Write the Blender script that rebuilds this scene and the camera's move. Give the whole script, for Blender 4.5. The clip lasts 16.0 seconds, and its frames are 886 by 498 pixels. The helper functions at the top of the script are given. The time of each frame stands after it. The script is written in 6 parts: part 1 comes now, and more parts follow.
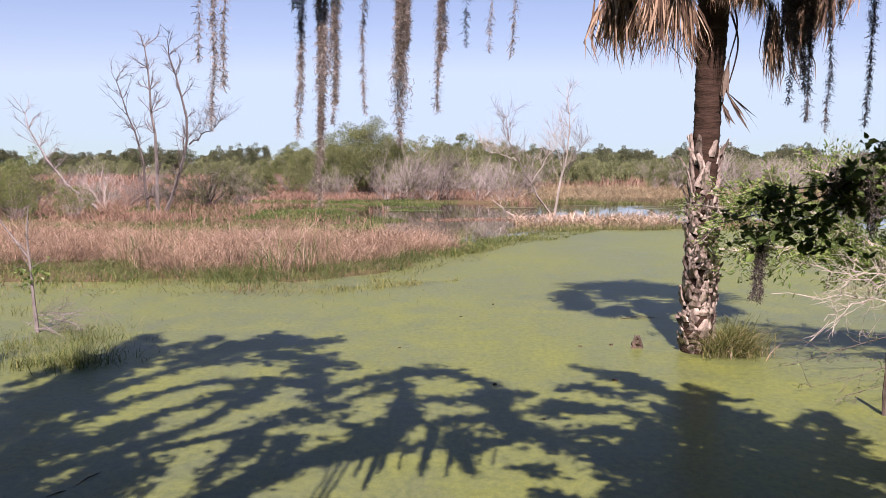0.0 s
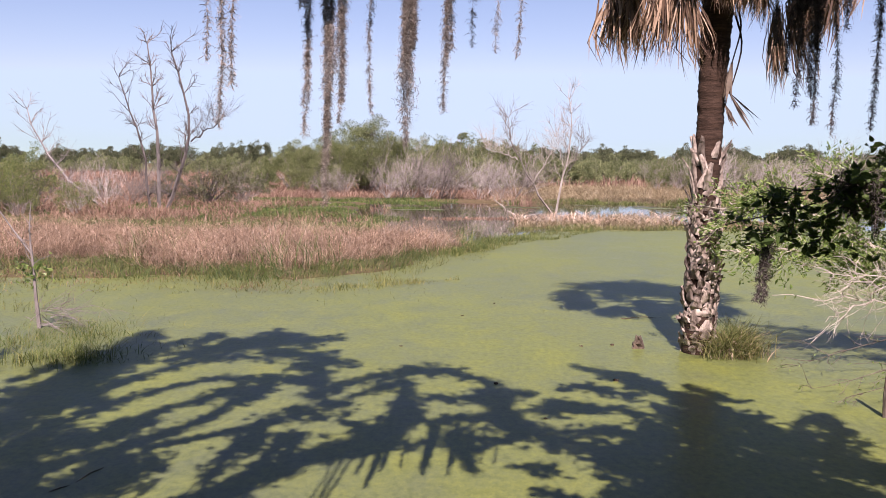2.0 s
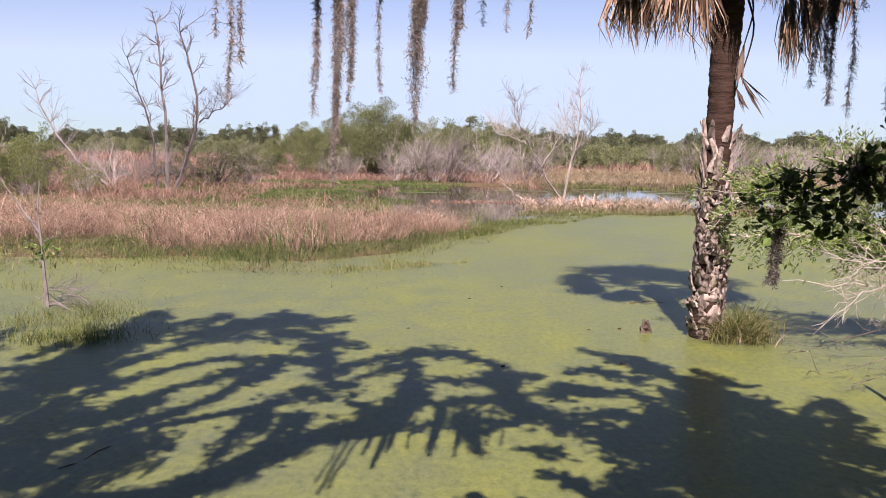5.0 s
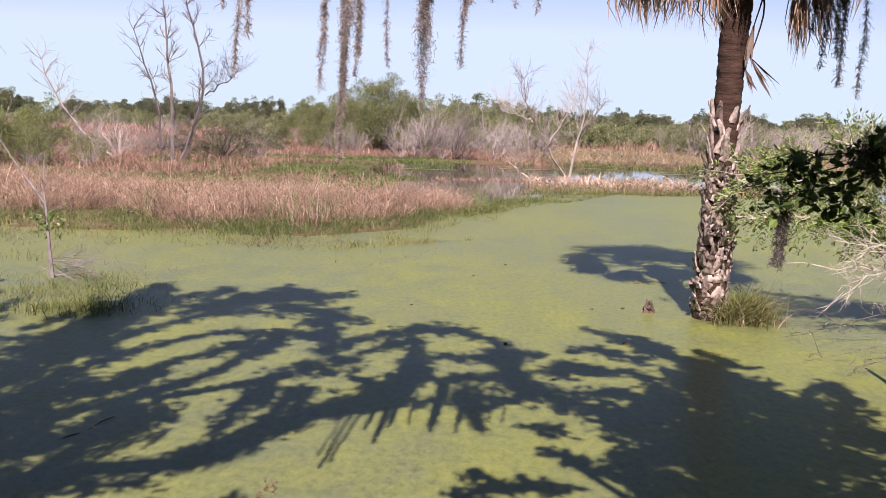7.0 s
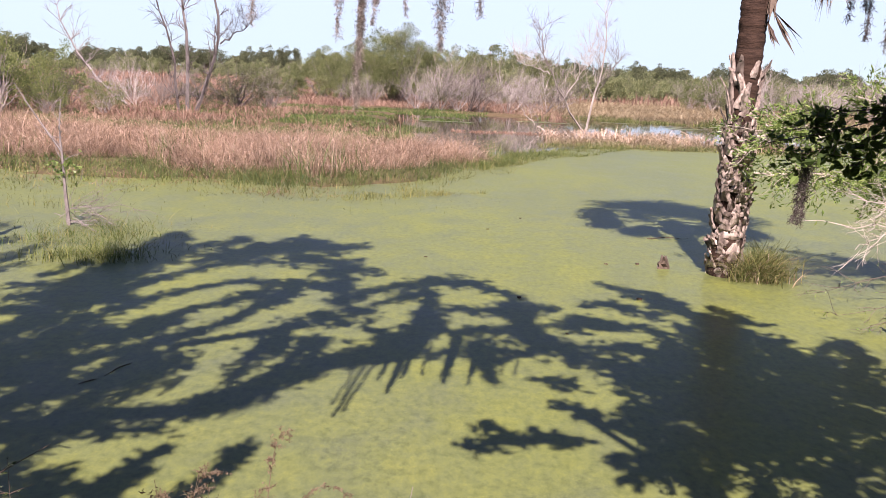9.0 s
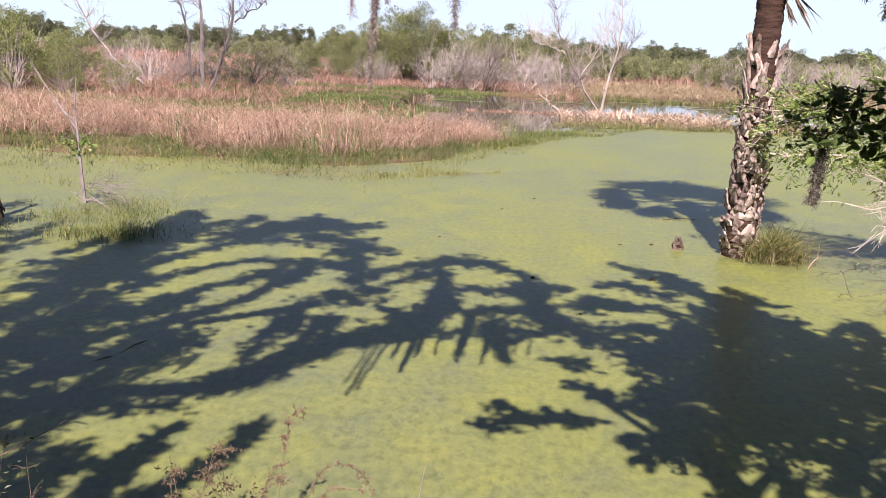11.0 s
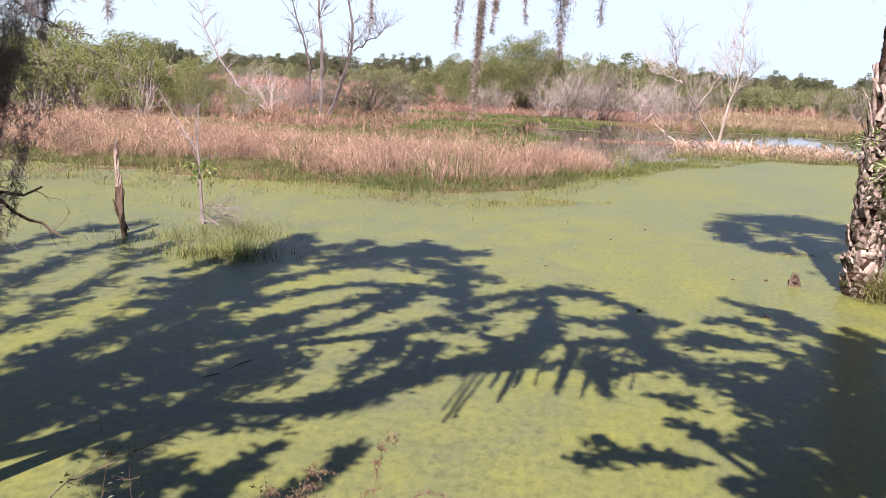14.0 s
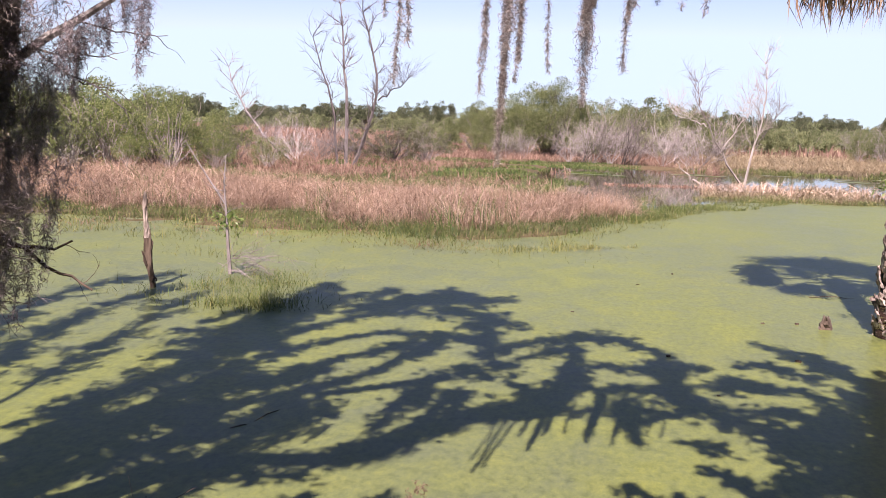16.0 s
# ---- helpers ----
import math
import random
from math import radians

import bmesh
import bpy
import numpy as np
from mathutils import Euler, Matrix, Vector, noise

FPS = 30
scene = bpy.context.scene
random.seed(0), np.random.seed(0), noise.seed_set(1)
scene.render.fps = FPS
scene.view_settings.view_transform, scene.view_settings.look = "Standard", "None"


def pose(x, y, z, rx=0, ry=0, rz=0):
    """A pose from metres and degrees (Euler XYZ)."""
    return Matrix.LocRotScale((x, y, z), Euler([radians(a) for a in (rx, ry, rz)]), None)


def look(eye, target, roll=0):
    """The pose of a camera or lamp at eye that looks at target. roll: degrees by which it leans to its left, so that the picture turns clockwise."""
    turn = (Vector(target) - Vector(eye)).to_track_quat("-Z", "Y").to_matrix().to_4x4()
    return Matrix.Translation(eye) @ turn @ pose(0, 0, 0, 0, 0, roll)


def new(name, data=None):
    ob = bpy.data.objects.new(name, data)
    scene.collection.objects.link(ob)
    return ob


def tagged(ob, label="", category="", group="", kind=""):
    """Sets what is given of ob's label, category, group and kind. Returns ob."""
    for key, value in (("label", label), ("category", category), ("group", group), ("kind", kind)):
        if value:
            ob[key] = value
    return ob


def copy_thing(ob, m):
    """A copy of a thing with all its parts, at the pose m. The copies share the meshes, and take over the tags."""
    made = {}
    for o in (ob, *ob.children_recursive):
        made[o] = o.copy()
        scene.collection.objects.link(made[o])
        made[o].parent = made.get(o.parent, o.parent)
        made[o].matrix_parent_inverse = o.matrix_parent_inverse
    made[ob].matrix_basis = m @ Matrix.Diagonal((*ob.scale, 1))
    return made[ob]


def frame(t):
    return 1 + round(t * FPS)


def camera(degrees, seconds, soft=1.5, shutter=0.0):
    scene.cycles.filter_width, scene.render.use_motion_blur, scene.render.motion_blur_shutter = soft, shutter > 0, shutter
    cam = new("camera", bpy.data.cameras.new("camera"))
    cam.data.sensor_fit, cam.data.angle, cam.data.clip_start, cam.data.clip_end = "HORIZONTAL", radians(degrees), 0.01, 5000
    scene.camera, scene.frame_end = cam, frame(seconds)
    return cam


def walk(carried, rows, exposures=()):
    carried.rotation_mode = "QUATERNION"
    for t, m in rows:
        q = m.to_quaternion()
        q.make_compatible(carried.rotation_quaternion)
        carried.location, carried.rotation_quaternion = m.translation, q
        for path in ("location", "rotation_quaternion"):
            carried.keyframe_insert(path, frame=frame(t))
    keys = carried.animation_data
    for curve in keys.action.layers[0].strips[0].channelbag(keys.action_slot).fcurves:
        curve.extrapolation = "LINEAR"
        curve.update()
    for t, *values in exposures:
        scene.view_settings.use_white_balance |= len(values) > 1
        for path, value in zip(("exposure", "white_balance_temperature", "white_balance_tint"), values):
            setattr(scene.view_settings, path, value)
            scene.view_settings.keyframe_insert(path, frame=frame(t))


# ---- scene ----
# camera: seconds, place, tilt, turn, lean
cam = camera(49.99, 16.0, 0.9)
ROWS = [
    (0, 0.000, -0.000, 2.500, -5.00, 0.01, -0.00),
    (0.5, -0.017, -0.012, 2.505, -5.20, -0.14, 0.01),
    (1, -0.018, -0.014, 2.505, -5.25, -0.11, 0.23),
    (1.5, -0.022, -0.016, 2.505, -5.15, 0.02, 0.42),
    (2, -0.022, -0.017, 2.504, -5.08, 0.04, 0.46),
    (2.5, -0.022, -0.020, 2.504, -5.10, 0.21, 0.70),
    (3, -0.024, -0.024, 2.500, -5.18, 0.21, 0.72),
    (3.5, -0.022, -0.015, 2.496, -5.25, 0.17, 0.65),
    (4, -0.024, -0.002, 2.490, -5.46, 0.28, 0.60),
    (6.5, -0.032, 0.009, 2.484, -7.10, 0.67, 1.59),
    (7, -0.032, 0.008, 2.482, -7.45, 0.69, 1.78),
    (7.5, -0.031, 0.026, 2.476, -8.18, 0.86, 1.96),
    (8, -0.036, 0.029, 2.477, -9.62, 1.08, 2.13),
    (8.5, -0.040, 0.027, 2.479, -10.03, 1.24, 2.32),
    (9, -0.043, 0.019, 2.479, -10.33, 1.43, 2.47),
    (11.5, -0.040, 0.016, 2.479, -11.87, 2.35, 2.53),
    (12, -0.031, 0.023, 2.476, -12.07, 2.54, 2.60),
    (12.5, 0.001, 0.022, 2.477, -12.08, 3.33, 3.69),
    (13, 0.020, 0.020, 2.478, -11.97, 5.36, 3.68),
    (13.5, 0.025, 0.034, 2.484, -11.06, 7.11, 3.36),
    (14, 0.020, 0.050, 2.483, -10.24, 9.08, 2.90),
    (14.5, 0.021, 0.051, 2.485, -9.65, 10.10, 2.42),
    (15, 0.024, 0.058, 2.488, -8.90, 10.30, 2.17),
    (15.5, 0.019, 0.054, 2.492, -8.13, 10.54, 2.01),
    (16, 0.020, 0.049, 2.493, -7.51, 10.77, 1.89),
]
walk(cam, [(t, pose(x, y, z, 90 + tilt, 0, turn) @ pose(0, 0, 0, 0, 0, lean)) for t, x, y, z, tilt, turn, lean in ROWS],
     [(0.0, 1.13, 6270, 38), (4.0, 1.13, 6270, 38), (7.0, 1.21, 6290, 39), (8.0, 1.33, 6300, 38), (9.0, 1.38, 6300, 38), (12.5, 1.50, 6300, 37), (14.0, 1.47, 6300, 37), (16.0, 1.39, 6250, 39)])

# light: clear late-winter sky, sun high behind the camera
SUN_SLOPE = 0.90          # metres of shade per metre of height, along +y
SUN_DRIFT = 0.02
world = bpy.data.worlds.new("sky")
scene.world = world
world.use_nodes = True
wn = world.node_tree.nodes
sky = wn.new("ShaderNodeTexSky")
sky.sky_type = "NISHITA"
sky.sun_disc = False
sky.sun_elevation = math.atan2(1, SUN_SLOPE)
sky.sun_rotation = math.pi
sky.altitude = 0
sky.air_density, sky.dust_density, sky.ozone_density = 1.0, 0.0, 1.0
wn["Background"].inputs["Strength"].default_value = 0.049
haze = wn.new("ShaderNodeMix")
haze.data_type, haze.blend_type = "RGBA", "DARKEN"
haze.inputs[0].default_value = 1.0
haze.inputs[7].default_value = (5.75, 7.85, 9.0, 1.0)
world.node_tree.links.new(sky.outputs[0], haze.inputs[6])
world.node_tree.links.new(haze.outputs[2], wn["Background"].inputs["Color"])
sun = new("sun", bpy.data.lights.new("sun", "SUN"))
sun.data.energy, sun.data.angle, sun.data.color = 5.3, radians(0.55), (1.0, 0.94, 0.82)
sun.matrix_world = look((0, 0, 30), (30 * SUN_DRIFT, 30 * SUN_SLOPE, 0))


# ---- materials ----
def shader(name, rough=0.8, spec=0.3, metallic=0.0):
    m = bpy.data.materials.new(name)
    m.use_nodes = True
    b = m.node_tree.nodes["Principled BSDF"]
    b.inputs["Roughness"].default_value = rough
    b.inputs["Specular IOR Level"].default_value = spec
    b.inputs["Metallic"].default_value = metallic
    return m, m.node_tree.nodes, m.node_tree.links, b


def ramp(nodes, stops):
    r = nodes.new("ShaderNodeValToRGB")
    e = r.color_ramp.elements
    while len(e) < len(stops):
        e.new(0.5)
    for item, (at, col) in zip(e, stops):
        item.position, item.color = at, (*col, 1)
    return r


def noise_node(nodes, links, coords, scale, detail=4.0, rough=0.55, stretch=None):
    n = nodes.new("ShaderNodeTexNoise")
    n.inputs["Scale"].default_value, n.inputs["Detail"].default_value, n.inputs["Roughness"].default_value = scale, detail, rough
    if stretch:
        mp = nodes.new("ShaderNodeMapping")
        mp.inputs["Scale"].default_value = stretch
        links.new(coords, mp.inputs["Vector"])
        coords = mp.outputs[0]
    links.new(coords, n.inputs["Vector"])
    return n


def mixc(nodes, links, fac, a, b, mode="MIX"):
    n = nodes.new("ShaderNodeMix")
    n.data_type, n.blend_type = "RGBA", mode
    for sock, v in ((n.inputs[0], fac), (n.inputs[6], a), (n.inputs[7], b)):
        if hasattr(v, "is_linked"):
            links.new(v, sock)
        elif isinstance(v, tuple):
            sock.default_value = (*v, 1)
        else:
            sock.default_value = v
    return n.outputs[2]


def bump(nodes, links, height, b, strength, dist=0.02):
    n = nodes.new("ShaderNodeBump")
    n.inputs["Strength"].default_value, n.inputs["Distance"].default_value = strength, dist
    links.new(height, n.inputs["Height"])
    links.new(n.outputs[0], b.inputs["Normal"])


def foliage(name, stops, rough=0.55, through_light=0.3, spec=0.35, patch=(0.72, 1.22), patch_size=0.35):
    """Blades and leaves: each island its own shade, with a little light passing through."""
    m, n, l, b = shader(name, rough, spec)
    geo = n.new("ShaderNodeNewGeometry")
    r = ramp(n, stops)
    l.new(geo.outputs["Random Per Island"], r.inputs[0])
    co = n.new("ShaderNodeTexCoord").outputs["Object"]
    blotch = noise_node(n, l, co, patch_size, 4)
    fine = noise_node(n, l, co, 25, 2)
    sh = ramp(n, [(0.32, (patch[0],) * 3), (0.68, (patch[1],) * 3)])
    l.new(blotch.outputs[0], sh.inputs[0])
    sh2 = ramp(n, [(0.3, (0.8, 0.8, 0.8)), (0.7, (1.15, 1.15, 1.15))])
    l.new(fine.outputs[0], sh2.inputs[0])
    col = mixc(n, l, 1.0, r.outputs[0], sh.outputs[0], "MULTIPLY")
    col = mixc(n, l, 1.0, col, sh2.outputs[0], "MULTIPLY")
    l.new(col, b.inputs["Base Color"])
    if through_light:
        tr = n.new("ShaderNodeBsdfTranslucent")
        l.new(col, tr.inputs["Color"])
        mx = n.new("ShaderNodeMixShader")
        mx.inputs[0].default_value = through_light
        l.new(b.outputs[0], mx.inputs[1])
        l.new(tr.outputs[0], mx.inputs[2])
        l.new(mx.outputs[0], n["Material Output"].inputs[0])
    return m


def bark(name, dark, light, scale=9.0, stretch=(1, 1, 0.25), strength=0.6, rough=0.9, blotch=None):
    m, n, l, b = shader(name, rough, 0.2)
    co = n.new("ShaderNodeTexCoord").outputs["Object"]
    a = noise_node(n, l, co, scale, 6, 0.65, stretch)
    r = ramp(n, [(0.3, dark), (0.7, light)])
    l.new(a.outputs[0], r.inputs[0])
    col = r.outputs[0]
    big = noise_node(n, l, co, 1.7, 3)
    if blotch:
        f = ramp(n, [(0.5, (0, 0, 0)), (0.62, (1, 1, 1))])
        l.new(big.outputs[0], f.inputs[0])
        col = mixc(n, l, f.outputs[0], col, blotch)
    rnd = n.new("ShaderNodeObjectInfo")
    v = ramp(n, [(0.0, (0.42, 0.40, 0.39)), (1.0, (1.38, 1.38, 1.38))])
    l.new(rnd.outputs["Random"], v.inputs[0])
    col = mixc(n, l, 1.0, col, v.outputs[0], "MULTIPLY")
    l.new(col, b.inputs["Base Color"])
    bump(n, l, a.outputs[0], b, strength)
    return m


def duckweed_material():
    m, n, l, b = shader("duckweed", 0.6, 0.04)
    co = n.new("ShaderNodeTexCoord").outputs["Object"]
    wide = noise_node(n, l, co, 0.16, 5, 0.6, (1.0, 0.7, 1))
    mid = noise_node(n, l, co, 1.7, 8, 0.7, (1.0, 0.7, 1))
    speck = noise_node(n, l, co, 14, 7, 0.75, (1.0, 0.6, 1))
    grain = n.new("ShaderNodeTexVoronoi")
    grain.inputs["Scale"].default_value = 160
    l.new(co, grain.inputs["Vector"])
    c1 = ramp(n, [(0.32, (0.090, 0.108, 0.056)), (0.5, (0.130, 0.151, 0.045)), (0.68, (0.179, 0.192, 0.037))])
    l.new(mid.outputs[0], c1.inputs[0])
    c2 = ramp(n, [(0.36, (0.108, 0.122, 0.075)), (0.6, (0.154, 0.167, 0.036))])
    l.new(wide.outputs[0], c2.inputs[0])
    col = mixc(n, l, 0.5, c1.outputs[0], c2.outputs[0])
    s = ramp(n, [(0.3, (0.5, 0.55, 0.55)), (0.52, (1.0, 1.0, 1.0)), (0.72, (1.35, 1.3, 1.0))])
    l.new(speck.outputs[0], s.inputs[0])
    col = mixc(n, l, 0.8, col, s.outputs[0], "MULTIPLY")
    g = ramp(n, [(0.0, (1.35, 1.35, 1.25)), (0.6, (0.68, 0.72, 0.66))])
    l.new(grain.outputs["Distance"], g.inputs[0])
    col = mixc(n, l, 0.6, col, g.outputs[0], "MULTIPLY")
    l.new(col, b.inputs["Base Color"])
    rr = ramp(n, [(0.35, (0.52, 0.52, 0.52)), (0.6, (0.68, 0.68, 0.68))])
    l.new(mid.outputs[0], rr.inputs[0])
    l.new(rr.outputs[0], b.inputs["Roughness"])
    b.inputs["Coat Weight"].default_value, b.inputs["Coat Roughness"].default_value, b.inputs["Coat IOR"].default_value = 0.33, 0.3, 1.33
    bump(n, l, speck.outputs[0], b, 0.25, 0.01)
    return m


def water_material():
    m, n, l, b = shader("dark_water", 0.03, 0.5)
    co = n.new("ShaderNodeTexCoord").outputs["Object"]
    a = noise_node(n, l, co, 0.5, 4)
    r = ramp(n, [(0.35, (0.030, 0.026, 0.016)), (0.7, (0.065, 0.055, 0.03))])
    l.new(a.outputs[0], r.inputs[0])
    l.new(r.outputs[0], b.inputs["Base Color"])
    rip = noise_node(n, l, co, 6, 3, 0.5, (0.5, 1.5, 1))
    bump(n, l, rip.outputs[0], b, 0.007, 0.02)
    return m


def ground_material():
    m, n, l, b = shader("marsh_soil", 0.95, 0.15)
    co = n.new("ShaderNodeTexCoord").outputs["Object"]
    a = noise_node(n, l, co, 0.06, 6, 0.6)
    f = noise_node(n, l, co, 3.0, 5, 0.65)
    r = ramp(n, [(0.3, (0.06, 0.055, 0.025)), (0.5, (0.10, 0.08, 0.04)), (0.7, (0.15, 0.105, 0.06))])
    l.new(a.outputs[0], r.inputs[0])
    s = ramp(n, [(0.3, (0.55, 0.55, 0.5)), (0.7, (1.2, 1.15, 1.1))])
    l.new(f.outputs[0], s.inputs[0])
    col = mixc(n, l, 1.0, r.outputs[0], s.outputs[0], "MULTIPLY")
    l.new(col, b.inputs["Base Color"])
    bump(n, l, f.outputs[0], b, 0.8, 0.1)
    return m


M_DUCK, M_WATER, M_GROUND = duckweed_material(), water_material(), ground_material()
M_REED = foliage("dry_reed", [(0.0, (0.105, 0.061, 0.039)), (0.3, (0.25, 0.16, 0.101)), (0.65, (0.395, 0.272, 0.176)), (1.0, (0.59, 0.445, 0.325))], 0.8, 0.2, 0.2, (0.42, 1.35), 1.1)
M_GREEN = foliage("green_sedge", [(0.0, (0.036, 0.062, 0.015)), (0.6, (0.088, 0.138, 0.028)), (1.0, (0.185, 0.205, 0.062))], 0.6, 0.28)
M_SHOOT = foliage("marsh_shoot", [(0.0, (0.0522, 0.0712, 0.019)), (0.6, (0.123, 0.157, 0.038)), (1.0, (0.247, 0.237, 0.0855))], 0.7, 0.3)
M_OLIVE = foliage("olive_sedge", [(0.0, (0.06, 0.075, 0.02)), (0.6, (0.135, 0.15, 0.042)), (1.0, (0.30, 0.265, 0.10))], 0.7, 0.25)
M_GOLD = foliage("golden_grass", [(0.0, (0.14, 0.10, 0.054)), (0.4, (0.255, 0.19, 0.105)), (0.75, (0.34, 0.275, 0.16)), (1.0, (0.47, 0.40, 0.26))], 0.8, 0.2, 0.2, (0.5, 1.35), 0.12)
M_RUST = foliage("rust_grass", [(0.0, (0.14, 0.08, 0.054)), (0.6, (0.29, 0.178, 0.124)), (1.0, (0.40, 0.275, 0.2))], 0.85, 0.2, 0.2)
M_STRAW = foliage("bleached_straw", [(0.0, (0.313, 0.203, 0.125)), (0.6, (0.469, 0.352, 0.243)), (1.0, (0.563, 0.469, 0.36))], 0.8, 0.1, 0.2)
M_WILLOW = foliage("willow_leaf", [(0.0, (0.07, 0.088, 0.026)), (0.6, (0.16, 0.185, 0.062)), (1.0, (0.28, 0.295, 0.125))], 0.55, 0.3)
M_SAGE = foliage("sage_leaf", [(0.0, (0.106, 0.131, 0.05)), (0.6, (0.225, 0.25, 0.106)), (1.0, (0.362, 0.375, 0.188))], 0.6, 0.35)
M_MARSHLEAF = foliage("marsh_bush_leaf", [(0.0, (0.105, 0.125, 0.05)), (0.6, (0.2, 0.225, 0.095)), (1.0, (0.31, 0.325, 0.16))], 0.6, 0.25, 0.25)
M_DULL = foliage("dull_leaf", [(0.0, (0.055, 0.062, 0.028)), (0.6, (0.12, 0.125, 0.06)), (1.0, (0.2, 0.195, 0.11))], 0.65, 0.25, 0.2)
M_BRIGHT = foliage("young_leaf", [(0.0, (0.0734, 0.123, 0.0245)), (0.6, (0.155, 0.229, 0.049)), (1.0, (0.261, 0.326, 0.0976))], 0.4, 0.35, 0.5)
M_LEAFY = foliage("spring_leaf", [(0.0, (0.07, 0.095, 0.026)), (0.6, (0.165, 0.2, 0.056)), (1.0, (0.29, 0.315, 0.115))], 0.5, 0.35, 0.35)
M_OAK = foliage("oak_leaf", [(0.0, (0.024, 0.04, 0.0112)), (0.6, (0.048, 0.072, 0.0192)), (1.0, (0.08, 0.104, 0.032))], 0.45, 0.2, 0.45)
M_OAKGREEN = foliage("bough_leaf", [(0.0, (0.035, 0.06, 0.014)), (0.6, (0.07, 0.11, 0.024)), (1.0, (0.11, 0.16, 0.04))], 0.6, 0.3, 0.2)
M_FARLEAF = foliage("woodland_leaf", [(0.0, (0.05, 0.062, 0.03)), (0.6, (0.09, 0.105, 0.05)), (1.0, (0.15, 0.155, 0.082))], 0.7, 0.2, 0.2)
M_DEADLEAF = foliage("dead_frond", [(0.0, (0.045, 0.024, 0.015)), (0.45, (0.2, 0.125, 0.075)), (0.8, (0.44, 0.31, 0.2)), (1.0, (0.62, 0.49, 0.35))], 0.7, 0.25, 0.3)
M_TORN = foliage("torn_frond", [(0.0, (0.025, 0.015, 0.011)), (0.6, (0.07, 0.046, 0.032)), (1.0, (0.2, 0.15, 0.105))], 0.7, 0.1, 0.3)
M_FROND = foliage("green_frond", [(0.0, (0.045, 0.072, 0.018)), (1.0, (0.108, 0.144, 0.036))], 0.45, 0.25)
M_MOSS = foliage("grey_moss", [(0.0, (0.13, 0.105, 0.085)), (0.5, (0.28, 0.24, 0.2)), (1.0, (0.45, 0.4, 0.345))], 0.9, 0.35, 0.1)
# the same grey moss with shade painted into its colour
M_SHADEMOSS = foliage("shade_tinted_moss", [(0.0, (0.05, 0.042, 0.036)), (0.5, (0.11, 0.094, 0.08)), (1.0, (0.2, 0.175, 0.15))], 0.9, 0.25, 0.1)
M_GREYMOSS = foliage("curly_moss", [(0.0, (0.16, 0.131, 0.125)), (0.5, (0.288, 0.244, 0.232)), (1.0, (0.416, 0.36, 0.342))], 0.9, 0.45, 0.1)
M_WITHER = foliage("withered_leaf", [(0.0, (0.03, 0.024, 0.012)), (0.6, (0.07, 0.055, 0.03)), (1.0, (0.12, 0.11, 0.05))], 0.8, 0.2, 0.2)
M_WEED = foliage("withered_weed", [(0.0, (0.088, 0.064, 0.04)), (1.0, (0.24, 0.18, 0.116))], 0.9, 0.2, 0.15)
M_TWIG = bark("grey_twig", (0.205, 0.178, 0.138), (0.405, 0.365, 0.295), 6, (1, 1, 0.5), 0.3)
M_SILVER = bark("silver_twig", (0.194, 0.167, 0.145), (0.37, 0.33, 0.29), 6, (1, 1, 0.5), 0.3)
M_LICHEN = bark("lichened_bark", (0.12, 0.10, 0.085), (0.62, 0.59, 0.52), 22, (1, 1, 0.6), 0.7)
M_GREYWOOD = bark("grey_wood", (0.11, 0.094, 0.085), (0.265, 0.235, 0.212), 6, (1, 1, 0.5), 0.3)
M_PALE = bark("bleached_wood", (0.269, 0.23, 0.186), (0.461, 0.422, 0.365), 8, (1, 1, 0.3), 0.4)
M_BARK = bark("grey_bark", (0.08, 0.064, 0.048), (0.224, 0.192, 0.152), 10, (1, 1, 0.3), 0.8)
M_WETBARK = bark("weathered_snag", (0.028, 0.02, 0.0144), (0.12, 0.088, 0.06), 14, (1, 1, 0.2), 1.0, blotch=(0.14, 0.122, 0.1))
M_SNAGTOP = bark("bleached_snag", (0.10, 0.075, 0.055), (0.44, 0.37, 0.30), 14, (1, 1, 0.3), 0.9)
M_PALM = bark("palm_trunk", (0.022, 0.0125, 0.008), (0.085, 0.05, 0.033), 10, (0.6, 0.6, 3.0), 0.8)
M_BOOT = bark("palm_boot", (0.045, 0.028, 0.02), (0.53, 0.44, 0.36), 14, (1.0, 1.0, 0.5), 0.9)


# ---- mesh helpers ----
def mesh_of(name, verts, faces, material, smooth=False):
    """One mesh from arrays of corners and of faces with equal counts of corners."""
    me = bpy.data.meshes.new(name)
    verts, faces = np.asarray(verts, np.float32), np.asarray(faces, np.int32)
    k = faces.shape[1]
    me.vertices.add(len(verts))
    me.vertices.foreach_set("co", verts.ravel())
    me.loops.add(faces.size)
    me.loops.foreach_set("vertex_index", faces.ravel())
    me.polygons.add(len(faces))
    me.polygons.foreach_set("loop_start", np.arange(0, faces.size, k, dtype=np.int32))
    me.polygons.foreach_set("loop_total", np.full(len(faces), k, np.int32))
    me.polygons.foreach_set("use_smooth", np.full(len(faces), smooth, bool))
    me.update(calc_edges=True)
    me.materials.append(material)
    return me


def part(name, me, parent=None, label="", at=None):
    ob = new(name, me)
    if parent:
        ob.parent = parent
    if at is not None:
        ob.matrix_basis = at
    if label:
        tagged(ob, label)
    return ob


def thing(name, label, category, group="", at=None, kind=""):
    ob = new(name)
    if at is not None:
        ob.matrix_basis = at
    return tagged(ob, label, category, group, kind)


